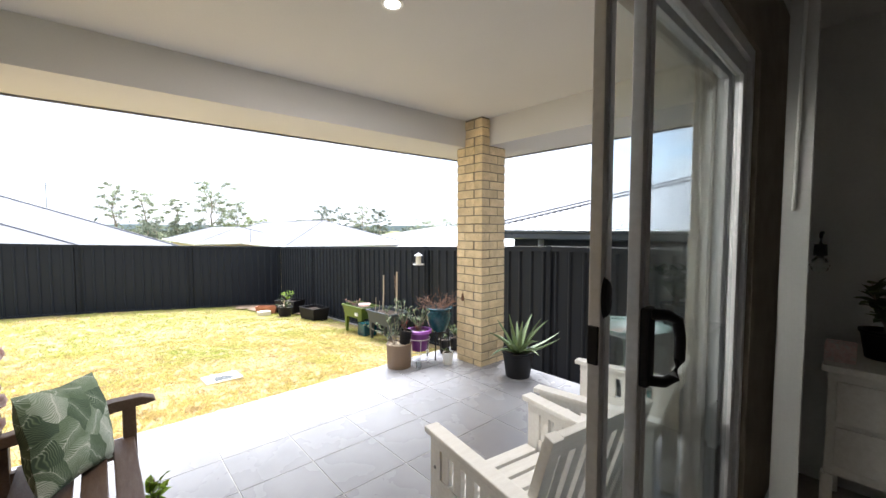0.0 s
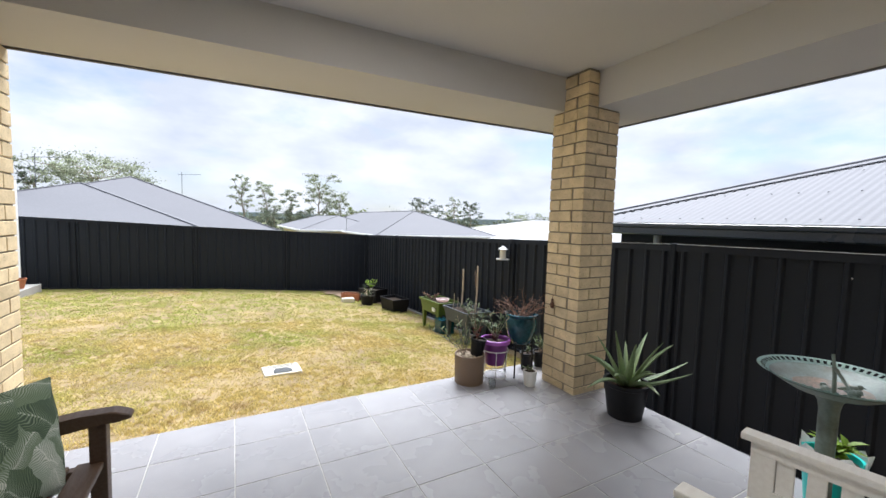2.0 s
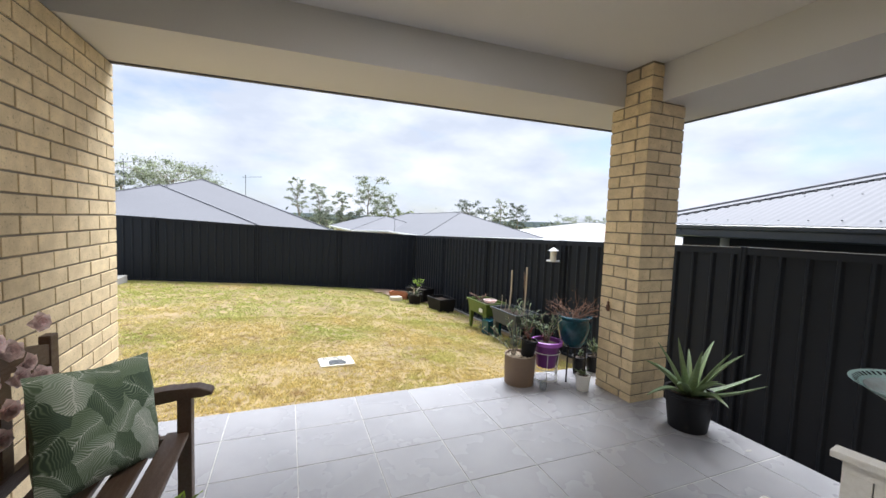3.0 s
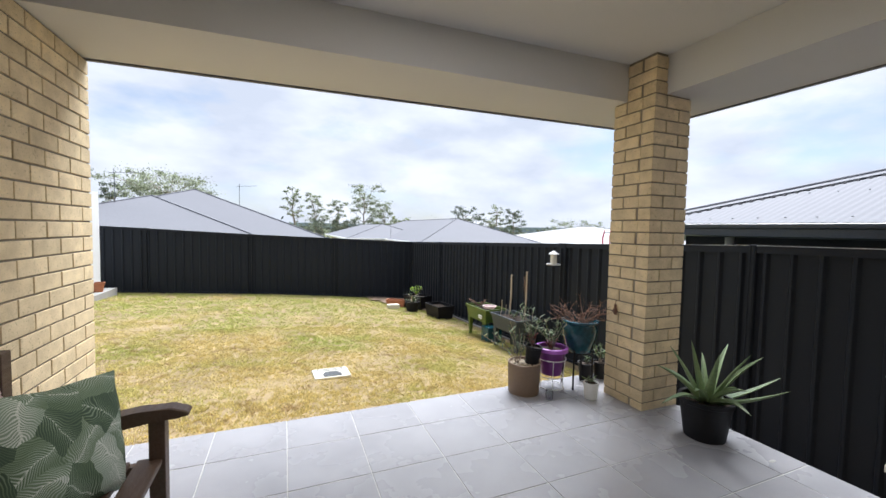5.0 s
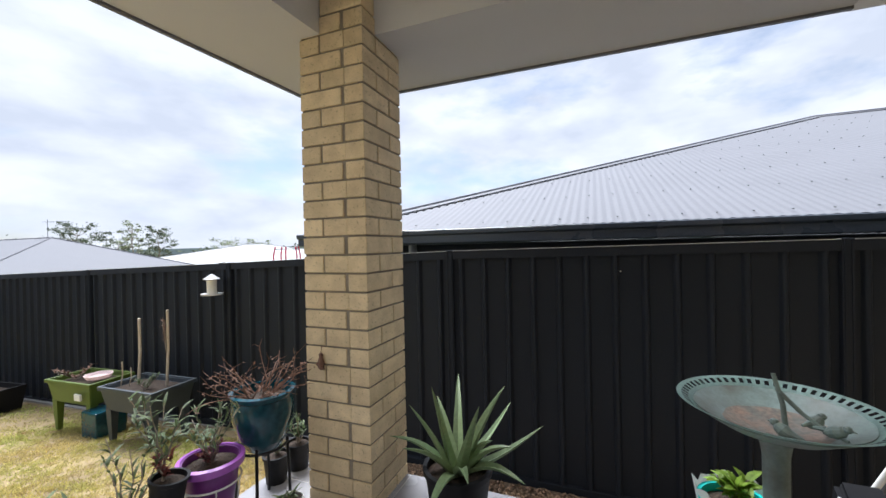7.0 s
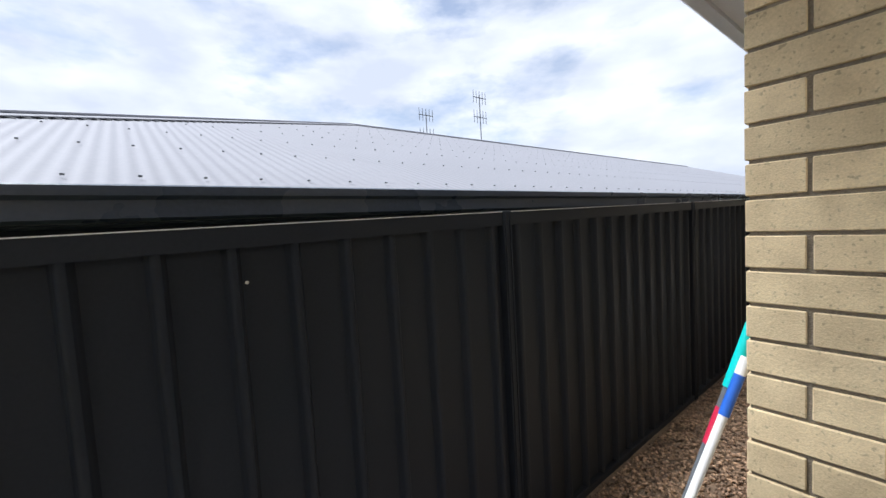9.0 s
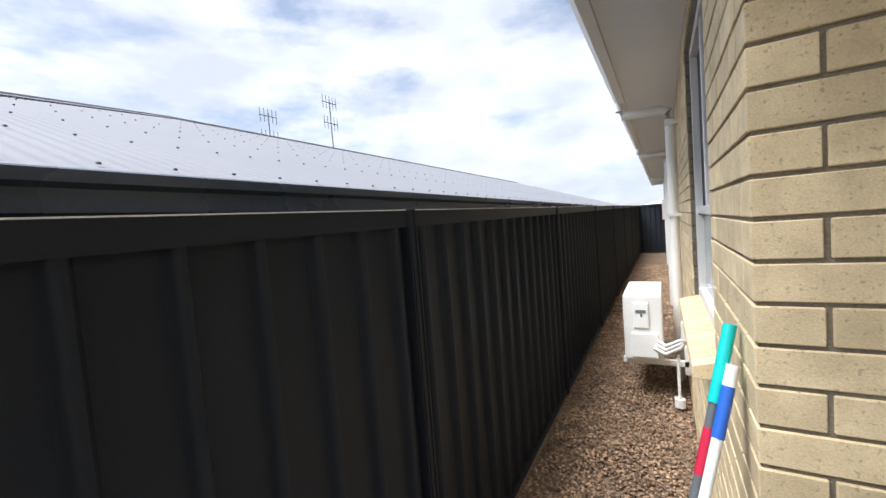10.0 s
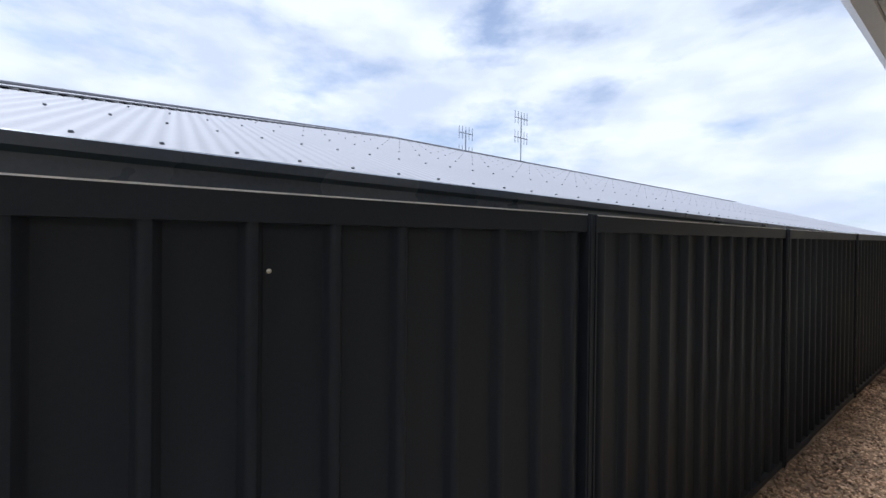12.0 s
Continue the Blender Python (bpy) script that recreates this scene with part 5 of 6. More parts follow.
for i in range(25):
    u = i / 24
    pts.append((BY0 + (BY1 - BY0) * u, 0.80 + 0.10 * math.sin(math.pi * u)))
prism(bm, pts + [(y, z - 0.07) for y, z in reversed(pts)], -0.375, -0.345, "x")
part("back_top_rail", bm, DARK_WOOD, be)
for y in (BY0, BY1 - 0.05):
    bm = bmesh.new()
    box(bm, (-0.375, y, 0.4), (-0.34, y + 0.05, 0.84), bevel=0.004)
    part("back_post", bm, DARK_WOOD, be)
for k in range(9):
    bm = bmesh.new()
    y = BY0 + 0.11 + k * 0.14
    box(bm, (-0.368, y, 0.44), (-0.352, y + 0.05, 0.80))
    part("back_slat", bm, DARK_WOOD, be)
bm = bmesh.new()
box(bm, (-0.37, BY0 + 0.05, 0.42), (-0.345, BY1 - 0.05, 0.47))
part("back_rail", bm, DARK_WOOD, be)

cu = thing("cushion", pose(-0.135, 2.15, 0.597, 75, 8, 60), "square cushion printed with green palm leaves", "cushion")
bm = bmesh.new()
n = 18
top, bot = [], []
for j in range(n + 1):
    for i in range(n + 1):
        u, v = 2 * i / n - 1, 2 * j / n - 1
        pinch = 1 - 0.07 * (1 - abs(u)) * abs(v) ** 3 * 1.3 - 0.07 * (1 - abs(v)) * abs(u) ** 3 * 1.3
        th = 0.075 * max(0, (1 - abs(u) ** 2.6) * (1 - abs(v) ** 2.6)) ** 0.5
        wr = 0.006 * noise.noise(Vector((u * 3, v * 3, 0.3)))
        x, y = 0.200 * u * pinch, 0.190 * v * pinch
        top.append(bm.verts.new((x, y, th + wr)))
        bot.append(bm.verts.new((x, y, -th + wr)) if 0 < i < n and 0 < j < n else top[-1])
for j in range(n):
    for i in range(n):
        a = j * (n + 1) + i
        for g, flip in ((top, False), (bot, True)):
            q = [g[a], g[a + 1], g[a + n + 2], g[a + n + 1]]
            if len(set(q)) == 4 and not (g is bot and set(q) == {top[a], top[a + 1], top[a + n + 2], top[a + n + 1]}):
                bm.faces.new(q[::-1] if flip else q)
part("cover", bm, CUSHION, cu, "", True)

ga = thing("flower_garland", pose(0, 0, 0), "pale pink silk flower garland on the bench back", "garland")
for k, (y, z) in enumerate(((2.27, 0.91), (2.19, 0.80), (2.27, 0.73), (2.13, 0.86), (2.15, 0.77), (2.05, 0.90), (2.02, 0.80), (2.0, 0.71), (1.95, 0.64), (2.06, 0.62), (1.93, 0.86), (1.88, 0.75), (1.92, 0.55), (2.22, 0.66), (1.86, 0.62), (2.10, 0.69), (1.84, 0.83))):
    bm = bmesh.new()
    turn = pose(0, 0, 0, 0, 12 * math.sin(k * 2.1), -38 + 22 * math.sin(k * 1.7))
    for q in range(20):
        a = q * 2.4
        t = 0.18 + 0.82 * q / 20
        v = Vector((1.05 - 0.95 * t, math.cos(a) * t, math.sin(a) * t)).normalized()
        leaf_blade(bm, turn @ (v * 0.008), turn @ (v * 0.038 * (0.62 + 0.38 * t)), 0.036, 0.16, 0.35, 4, turn @ Vector((1, 0.05, 0)))
    for v in bm.verts:
        v.co += Vector((-0.335, y, z))
    part("flower", bm, PINK, ga)
tpot = open_pot("plant_pot", pose(0.10, 2.03, 0.0), 0.085, 0.065, 0.17, AQUA, "aqua plastic pot beside the wooden bench", 0.006, 0.02)
leafy("potted_plant", (0.10, 2.03, 0.15), 6, 0.20, 0.09, LIME, "small leafy green plant beside the bench", 0.05, 0.032, 8, 31)


# ---- planters along the side fence ----
def leg_planter(m, L, D, H, mat, label):
    """A raised trough on four tapered legs; length along y."""
    t = thing("raised_planter", m, label, "planter")
    bm = bmesh.new()
    zt, zb_ = H, H * 0.58
    for (s0, s1) in ((1.0, 0.86),):
        o = [(-D / 2, -L / 2), (D / 2, -L / 2), (D / 2, L / 2), (-D / 2, L / 2)]
        a = [bm.verts.new((x * s1, y * s1, zb_)) for x, y in o]
        b = [bm.verts.new((x, y, zt)) for x, y in o]
        c = [bm.verts.new((x * 0.9, y * 0.94, zt)) for x, y in o]
        d = [bm.verts.new((x * 0.88, y * 0.9, zt - 0.05)) for x, y in o]
        bm.faces.new(a[::-1])
        bm.faces.new(d)
        for p, q in ((a, b), (b, c), (c, d)):
            for i in range(4):
                bm.faces.new((p[i], p[(i + 1) % 4], q[(i + 1) % 4], q[i]))
    bmesh.ops.bevel(bm, geom=list(bm.edges), offset=0.008, segments=2, affect="EDGES")
    part("trough", bm, mat, t)
    bm = bmesh.new()
    box(bm, (-D / 2 - 0.012, -L / 2 - 0.012, H - 0.03), (D / 2 + 0.012, -L / 2 + 0.014, H + 0.004), bevel=0.004)
    box(bm, (-D / 2 - 0.012, L / 2 - 0.014, H - 0.03), (D / 2 + 0.012, L / 2 + 0.012, H + 0.004), bevel=0.004)
    box(bm, (-D / 2 - 0.012, -L / 2 + 0.014, H - 0.03), (-D / 2 + 0.014, L / 2 - 0.014, H + 0.004), bevel=0.004)
    box(bm, (D / 2 - 0.014, -L / 2 + 0.014, H - 0.03), (D / 2 + 0.012, L / 2 - 0.014, H + 0.004), bevel=0.004)
    part("rim", bm, mat, t)
    for sx in (-1, 1):
        for sy in (-1, 1):
            bm = bmesh.new()
            box(bm, (-0.035, -0.035, 0), (0.035, 0.035, H * 0.62))
            for v in bm.verts:
                k = 0.55 + 0.45 * v.co.z / (H * 0.62)
                v.co.x, v.co.y = v.co.x * k + sx * (D * 0.43 - 0.03), v.co.y * k + sy * (L * 0.43 - 0.03)
            part("leg", bm, mat, t)
    bm = bmesh.new()
    box(bm, (-D * 0.44, -L * 0.45, H - 0.05), (D * 0.44, L * 0.45, H - 0.044))
    part("soil", bm, POTSOIL, t)
    return t


gz = ground_z(3.78, 6.95)
leg_planter(pose(3.72, 6.68, gz + 0.02, 0, 0, 4), 0.66, 0.40, 0.54, OLIVE, "olive green plastic raised planter by the fence")
lb = tagged(part("tag", box(bmesh.new(), (3.505, 6.43, gz + 0.40), (3.522, 6.53, gz + 0.46)), WHITE), "white price tag on the green planter", "label")
leafy("dry_herbs", (3.70, 6.88, gz + 0.50), 10, 0.14, 0.20, TWIG, "dry straggly herbs hanging over the planter", 0.05, 0.012, 12, 41)
dish = thing("shallow_dish", pose(3.71, 6.52, gz + 0.565), "pink shallow dish on the planter", "dish")
bm = bmesh.new()
lathe(bm, [(0, 0), (0.10, 0), (0.12, 0.035), (0.11, 0.035), (0.09, 0.01), (0, 0.01)], 28)
part("body", bm, PINK, dish, "", True)
gz2 = ground_z(3.80, 5.95)
leg_planter(pose(3.69, 5.70, gz2 + 0.02, 0, 0, 3), 0.68, 0.42, 0.53, SLATE, "slate black raised planter with garden stakes")
for x, y, z, r in ((3.72, 5.90, 0.565, 0.013), (3.78, 5.58, 0.65, 0.012), (3.62, 6.00, 0.16, 0.006), (3.66, 5.94, 0.10, 0.005)):
    sk = thing("garden_stake", pose(x, y, gz2 + 0.49), "weathered timber garden stake in the black planter", "stake", "garden stakes")
    bm = bmesh.new()
    tube(bm, [(0, 0, 0), (0.01, -0.02, (z - gz2 - 0.49) * 0.5), (0.0, -0.035, z - gz2 - 0.49)], r, 8)
    part("shaft", bm, STAKE, sk)
leafy("dry_seedhead", (3.78, 5.57, 0.26), 5, 0.34, 0.03, TWIG, "dry wispy plant tied to a stake", 0.04, 0.006, 26, 44)
leafy("potted_plant", (3.64, 5.65, gz2 + 0.49), 6, 0.16, 0.12, OLEAF, "thin green seedlings in the black planter", 0.045, 0.014, 10, 45)
tub2 = thing("storage_tub", pose(3.62, 6.27, ground_z(3.62, 6.27)), "teal plastic tub on the ground between planters", "tub")
bm = bmesh.new()
box(bm, (-0.13, -0.12, 0), (0.13, 0.12, 0.26), bevel=0.015)
part("body", bm, TEAL, tub2)

# bird feeder hung on the fence
fd = thing("bird_feeder", pose(4.02, 5.25, 0.78), "small hanging bird feeder with metal roof on the fence", "bird feeder")
bm = bmesh.new()
lathe(bm, [(0, 0.20), (0.02, 0.19), (0.075, 0.15), (0.07, 0.145), (0, 0.15)], 20)
part("roof", bm, ALU, fd)
bm = bmesh.new()
lathe(bm, [(0, 0.0), (0.045, 0.0), (0.045, 0.15), (0, 0.15)], 18)
part("seed_tube", bm, CREAM, fd)
bm = bmesh.new()
lathe(bm, [(0, -0.008), (0.095, -0.008), (0.1, 0.008), (0, 0.004)], 22)
part("tray", bm, ALU, fd)
bm = bmesh.new()
tube(bm, [(0, 0, 0.2), (0.06, -0.03, 0.30), (0.115, -0.05, 0.31)], 0.004, 6)
part("hook", bm, BLACK, fd)

# corner of the lawn
def trough(name, m, L, D, H, mat, label, category):
    t = thing(name, m, label, category)
    bm = bmesh.new()
    o = [(-D / 2, -L / 2), (D / 2, -L / 2), (D / 2, L / 2), (-D / 2, L / 2)]
    a = [bm.verts.new((x * 0.82, y * 0.85, 0)) for x, y in o]
    b = [bm.verts.new((x, y, H)) for x, y in o]
    c = [bm.verts.new((x * 0.88, y * 0.92, H)) for x, y in o]
    d = [bm.verts.new((x * 0.84, y * 0.9, H - 0.06)) for x, y in o]
    bm.faces.new(a[::-1])
    for p, q in ((a, b), (b, c), (c, d)):
        for i in range(4):
            bm.faces.new((p[i], p[(i + 1) % 4], q[(i + 1) % 4], q[i]))
    part("body", bm, mat, t)
    bm = bmesh.new()
    box(bm, (-D * 0.42, -L * 0.45, H - 0.07), (D * 0.42, L * 0.45, H - 0.06))
    part("soil", bm, POTSOIL, t)
    return t


trough("garden_tub", pose(3.68, 8.75, ground_z(3.68, 8.75), 0, 0, 8), 0.62, 0.42, 0.30, BLACK, "large black plastic tub near the fence", "tub")
trough("flower_trough", pose(3.15, 10.4, ground_z(3.15, 10.4), 0, 0, 50), 0.52, 0.22, 0.18, TERRA, "terracotta coloured flower trough in the corner", "trough")
trough("garden_tub", pose(3.62, 10.1, ground_z(3.62, 10.1), 0, 0, 30), 0.6, 0.45, 0.36, BLACK, "black plastic tub tucked in the fence corner", "tub")
open_pot("plant_pot", pose(3.30, 9.55, ground_z(3.30, 9.55)), 0.17, 0.13, 0.24, BLACK, "black pot holding spiky grass", 0.01, 0.03)
sg = thing("spiky_grass", pose(3.30, 9.55, ground_z(3.30, 9.55) + 0.2), "arching strappy grass in a black pot", "grass plant")
for k in range(26):
    a = r_.uniform(0, 6.28)
    q = r_.uniform(0.12, 0.32)
    bm = bmesh.new()
    leaf_blade(bm, (0, 0, 0), (q * math.cos(a), q * math.sin(a), r_.uniform(0.0, 0.32)), 0.022, 0.2, 0.3, 5)
    part("leaf", bm, OLEAF if k % 3 else STAKE, sg)
leafy("potted_plant", (3.58, 10.1, ground_z(3.62, 10.1) + 0.3), 7, 0.36, 0.16, LIME, "small bushy green plant in the corner", 0.06, 0.03, 14, 51)
blk = thing("concrete_block", pose(2.92, 9.9, ground_z(2.92, 9.9)), "pale concrete block on the lawn edge", "block")
bm = bmesh.new()
box(bm, (-0.14, -0.09, 0), (0.14, 0.09, 0.11), bevel=0.01)
part("body", bm, CREAM, blk)
open_pot("plant_pot", pose(-3.27, 11.2, ground_z(-4.6, 10.7) + 0.1), 0.13, 0.09, 0.2, TERRA, "terracotta pot on the shed slab", 0.01, 0.03)
bm = bmesh.new()
box(bm, (FX - 0.06, 3.6, -0.10), (FX - 0.015, BY - 0.1, 0.06))
for v in bm.verts:
    v.co.z += ground_z(FX, v.co.y)
structure("plinth", bm, CONCRETE, "low concrete plinth under the side fence", "plinth")

open_pot("plant_pot", pose(2.62, 0.04, 0.79), 0.09, 0.07, 0.13, BLACK, "dark pot on the white cabinet", 0.008, 0.02)
leafy("house_plant", (2.62, 0.04, 0.90), 9, 0.24, 0.16, OLEAF, "dark leafy house plant on the white cabinet", 0.09, 0.06, 9, 61)
candle = thing("small_box", pose(2.45, 0.18, 0.79), "small pale pink box on the cabinet", "box")
part("body", box(bmesh.new(), (-0.05, -0.05, 0), (0.05, 0.05, 0.08), bevel=0.006), PINK, candle)

# bare soil in the lawn corner
bm = bmesh.new()
mid = bm.verts.new((4.08, 12.25, ground_z(4.08, 12.25) + 0.012))
fan = []
for i in range(41):
    a = radians(180 + 90 * i / 40)
    rad = 1.35 + 0.5 * noise.noise(Vector((i * 0.35, 3.0, 0))) + (1.1 * i / 40) ** 2
    x, y = 4.08 + min(rad, 2.2) * math.cos(a), 12.25 + rad * 1.15 * math.sin(a)
    fan.append([bm.verts.new((4.08 + (x - 4.08) * q, 12.25 + (y - 12.25) * q, ground_z(4.08 + (x - 4.08) * q, 12.25 + (y - 12.25) * q) + 0.04)) for q in (0.33, 0.66, 1.0)])
for p, q in zip(fan, fan[1:]):
    bm.faces.new((mid, p[0], q[0]))
    for k in range(2):
        bm.faces.new((p[k], p[k + 1], q[k + 1], q[k]))
structure("garden_bed", bm, SOIL, "bare brown soil in the fence corner", "garden bed")

RUST = material("brown water stain", (0.20, 0.13, 0.09), 0.5, vary=0.3, scale=22, grain=80, bump=0.1, second=(0.12, 0.14, 0.12), amount=0.8)
bm = bmesh.new()
lathe(bm, [(0, 0.6150), (0.06, 0.6185), (0.10, 0.6275), (0.13, 0.6370)], 40)
for v in bm.verts:
    k = 1 + 0.25 * noise.noise(Vector((v.co.x * 18, v.co.y * 18, 1.0)))
    if v.co.length > 0.62 and math.hypot(v.co.x, v.co.y) > 0.08:
        v.co.x *= min(1.0, k)
        v.co.y *= min(1.0, k)
part("stain", bm, RUST, bb, "brown silt stain in the bowl", True)



# ---- houses beyond the back fence ----
def hip_house(name, x0, x1, y0, y1, eave, apex_z, mat, label, wall_mat):
    """A hipped roof over plain walls."""
    t = thing(name, pose(0, 0, 0), label, "house", "")
    w = min(x1 - x0, y1 - y0) / 2
    rise_ = apex_z - eave
    if x1 - x0 >= y1 - y0:
        r0, r1 = (x0 + w, (y0 + y1) / 2), (x1 - w, (y0 + y1) / 2)
    else:
        r0, r1 = ((x0 + x1) / 2, y0 + w), ((x0 + x1) / 2, y1 - w)
    bm = bmesh.new()
    c = [bm.verts.new((x, y, eave)) for x, y in ((x0, y0), (x1, y0), (x1, y1), (x0, y1))]
    a, b = bm.verts.new((*r0, apex_z)), bm.verts.new((*r1, apex_z + 0.001))
    if x1 - x0 >= y1 - y0:
        fs = ((c[0], c[1], b, a), (c[1], c[2], b), (c[2], c[3], a, b), (c[3], c[0], a))
    else:
        fs = ((c[0], c[1], a), (c[1], c[2], b, a), (c[2], c[3], b), (c[3], c[0], a, b))
    for f in fs:
        bm.faces.new(f)
    bm.faces.new(c[::-1])
    part("roof", bm, mat, t)
    bm = bmesh.new()
    for p, q in ((c_, r_0) for c_, r_0 in zip(((x0, y0), (x1, y0), (x1, y1), (x0, y1)), (r0, r1 if x1 - x0 >= y1 - y0 else r0, r1, r0 if x1 - x0 >= y1 - y0 else r1))):
        tube(bm, [(*p, eave + 0.012), (*q, apex_z + 0.012)], 0.022, 6)
    tube(bm, [(*r0, apex_z + 0.012), (*r1, apex_z + 0.013)], 0.022, 6)
    part("ridge_cap", bm, mat, t)
    bm = bmesh.new()
    for p, q in (((x0, y0), (x1, y0)), ((x1, y0), (x1, y1)), ((x1, y1), (x0, y1)), ((x0, y1), (x0, y0))):
        tube(bm, [(*p, eave - 0.04), (*q, eave - 0.04)], 0.07, 6)
    part("gutter", bm, PVC, t)
    bm = bmesh.new()
    box(bm, (x0 + 0.5, y0 + 0.5, eave - 3.2), (x1 - 0.5, y1 - 0.5, eave))
    part("wall", bm, wall_mat, t)
    return t


hip_house("house", -7.9, 2.1, 14.1, 27.5, 0.75, 2.66, ROOF_FAR, "house behind the fence with pale metal hip roof", BRICK_FAR)
hip_house("house_wing", -7.8, 0.2, 13.0, 26.0, 0.745, 2.22, ROOF_FAR, "front wing of the house with pale hip roof", BRICK_FAR)
hip_house("house", 6.3, 13.3, 18.0, 36.0, 0.58, 1.88, ROOF_FAR, "house beyond the corner with pale metal roof", BRICK_FAR)
hip_house("house", 3.9, 9.6, 24.5, 38.0, 0.60, 1.52, ROOF_FAR, "second pale-roofed house beyond the corner", BRICK_FAR)
hip_house("house", 12.0, 23.5, 13.2, 26.0, 0.35, 1.56, ROOF_WHITE, "white-roofed house beyond the side fence", WHITE_WALL)
hip_house("house", 22.0, 34.0, 4.0, 14.0, -0.2, 1.2, ROOF_FAR, "pale-roofed house further down the hill", WHITE_WALL)
hip_house("house", -2.0, 4.6, -34.0, -22.0, 1.4, 2.2, ROOF_WHITE, "white-roofed house beyond the side passage", WHITE_WALL)
for x, y, z in ((-1.25, 18.5, 2.2), (9.9, 22.0, 1.9), (5.7, 21.0, 1.0), (-4.5, 16.0, 2.2)):
    an = thing("tv_aerial", pose(x, y, z), "thin television aerial on a far roof", "aerial", "far roof aerials")
    bm = bmesh.new()
    tube(bm, [(0, 0, -0.3), (0, 0, 0.72)], 0.010, 5)
    part("mast", bm, GREYBAR, an)
    bm = bmesh.new()
    tube(bm, [(-0.12, 0, 0.62), (0.62, 0, 0.68)], 0.006, 5)
    for q in range(7):
        tube(bm, [(-0.1 + 0.11 * q, -0.16, 0.622 + 0.009 * q), (-0.1 + 0.11 * q, 0.16, 0.622 + 0.009 * q)], 0.004, 4)
    part("boom", bm, GREYBAR, an)
tr = thing("trampoline", pose(14.2, 13.9, 0.3), "trampoline with red padded poles and net", "trampoline")
for k in range(5):
    a = k * 1.2566
    bm = bmesh.new()
    tube(bm, [(0.55 * math.cos(a), 0.55 * math.sin(a), -1.8), (0.55 * math.cos(a), 0.55 * math.sin(a), 0.7), (0.48 * math.cos(a), 0.48 * math.sin(a), 1.05)], 0.03, 8)
    part("pole", bm, CRIMSON, tr)
bm = bmesh.new()
tube(bm, [(0.51 * math.cos(a * 0.2618), 0.51 * math.sin(a * 0.2618), 0.95) for a in range(25)], 0.015, 6, caps=False)
part("net_hoop", bm, BLACK, tr)


# ---- trees ----
def leaf_cloud(centres, count, size, seed):
    """Small leaf quads gathered round clump centres, as one mesh."""
    g = np.random.default_rng(seed)
    c = np.array([p for p, _ in centres])
    r = np.array([q for _, q in centres])
    k = g.integers(0, len(c), count)
    d = g.normal(size=(count, 3))
    d /= np.linalg.norm(d, axis=1)[:, None]
    p = c[k] + d * (r[k] * np.abs(g.normal(0, 0.55, count)))[:, None] * np.array([1.2, 1.2, 0.6])
    u = g.normal(size=(count, 3))
    u /= np.linalg.norm(u, axis=1)[:, None]
    v = np.cross(u, g.normal(size=(count, 3)))
    v /= np.linalg.norm(v, axis=1)[:, None]
    s = size * (0.6 + 0.8 * g.random(count))[:, None]
    quad = np.stack([p - u * s, p - v * s * 0.45, p + u * s, p + v * s * 0.45], 1).reshape(-1, 3)
    return quad, [(4 * i, 4 * i + 1, 4 * i + 2, 4 * i + 3) for i in range(count)]


def tree(x, y, z, top, spread, seed, mat, label, leaves=5200, bare=0.35, size=0.10, clumps=16, group="far gum trees"):
    """A gum: bent trunk, forked limbs, and flattened tufts of small leaves at the limb ends, with sky between."""
    t = thing("tree", pose(x, y, z), label, "tree", group)
    rr = random.Random(seed)
    h = top - z
    bm = bmesh.new()
    trunk = [Vector((0, 0, 0))]
    for i in range(8):
        trunk.append(trunk[-1] + Vector((rr.uniform(-0.022, 0.022) * h, rr.uniform(-0.022, 0.022) * h, h * 0.86 / 8)))
    tube(bm, trunk, h * 0.016, 7, h * 0.004)
    cl = []
    for i in range(clumps):
        u = bare + (0.97 - bare) * (i + 0.5) / clumps
        j = max(1, min(7, int((u - 0.10) / 0.86 * 8)))
        b0 = trunk[j]
        a = i * 2.4 + rr.uniform(-0.6, 0.6)
        v = (u - bare) / (1 - bare)
        q = spread * (0.35 + 0.65 * math.sin(math.pi * min(0.93, 0.18 + 0.75 * v)) ** 0.7) * rr.uniform(0.35, 1.0)
        rad = spread * rr.uniform(0.26, 0.46)
        e = Vector((b0.x + q * math.cos(a), b0.y + q * math.sin(a), min(u * h, h - rad * 0.5)))
        mid = b0.lerp(e, 0.5) + Vector((0, 0, -0.03 * h))
        tube(bm, [b0, mid, e], h * 0.005, 5, h * 0.0015)
        cl.append((tuple(e), rad))
        for k in range(2):
            w = e + Vector((rr.uniform(-1, 1), rr.uniform(-1, 1), rr.uniform(-0.5, 0.25))) * rad * 1.25
            tube(bm, [mid.lerp(e, 0.6), w], h * 0.0022, 4, h * 0.001)
            cl.append((tuple(w), rad * rr.uniform(0.45, 0.75)))
    part("trunk", bm, BARK, t)
    v, f = leaf_cloud(cl, leaves, size, seed)
    me = bpy.data.meshes.new("crown")
    me.from_pydata([tuple(p) for p in v], [], f)
    me.materials.append(mat)
    ob = new("crown", me)
    ob.parent = t
    return t


def at_bearing(deg, dist):
    return 0.5 + dist * math.sin(radians(deg)), 0.7 + dist * math.cos(radians(deg))


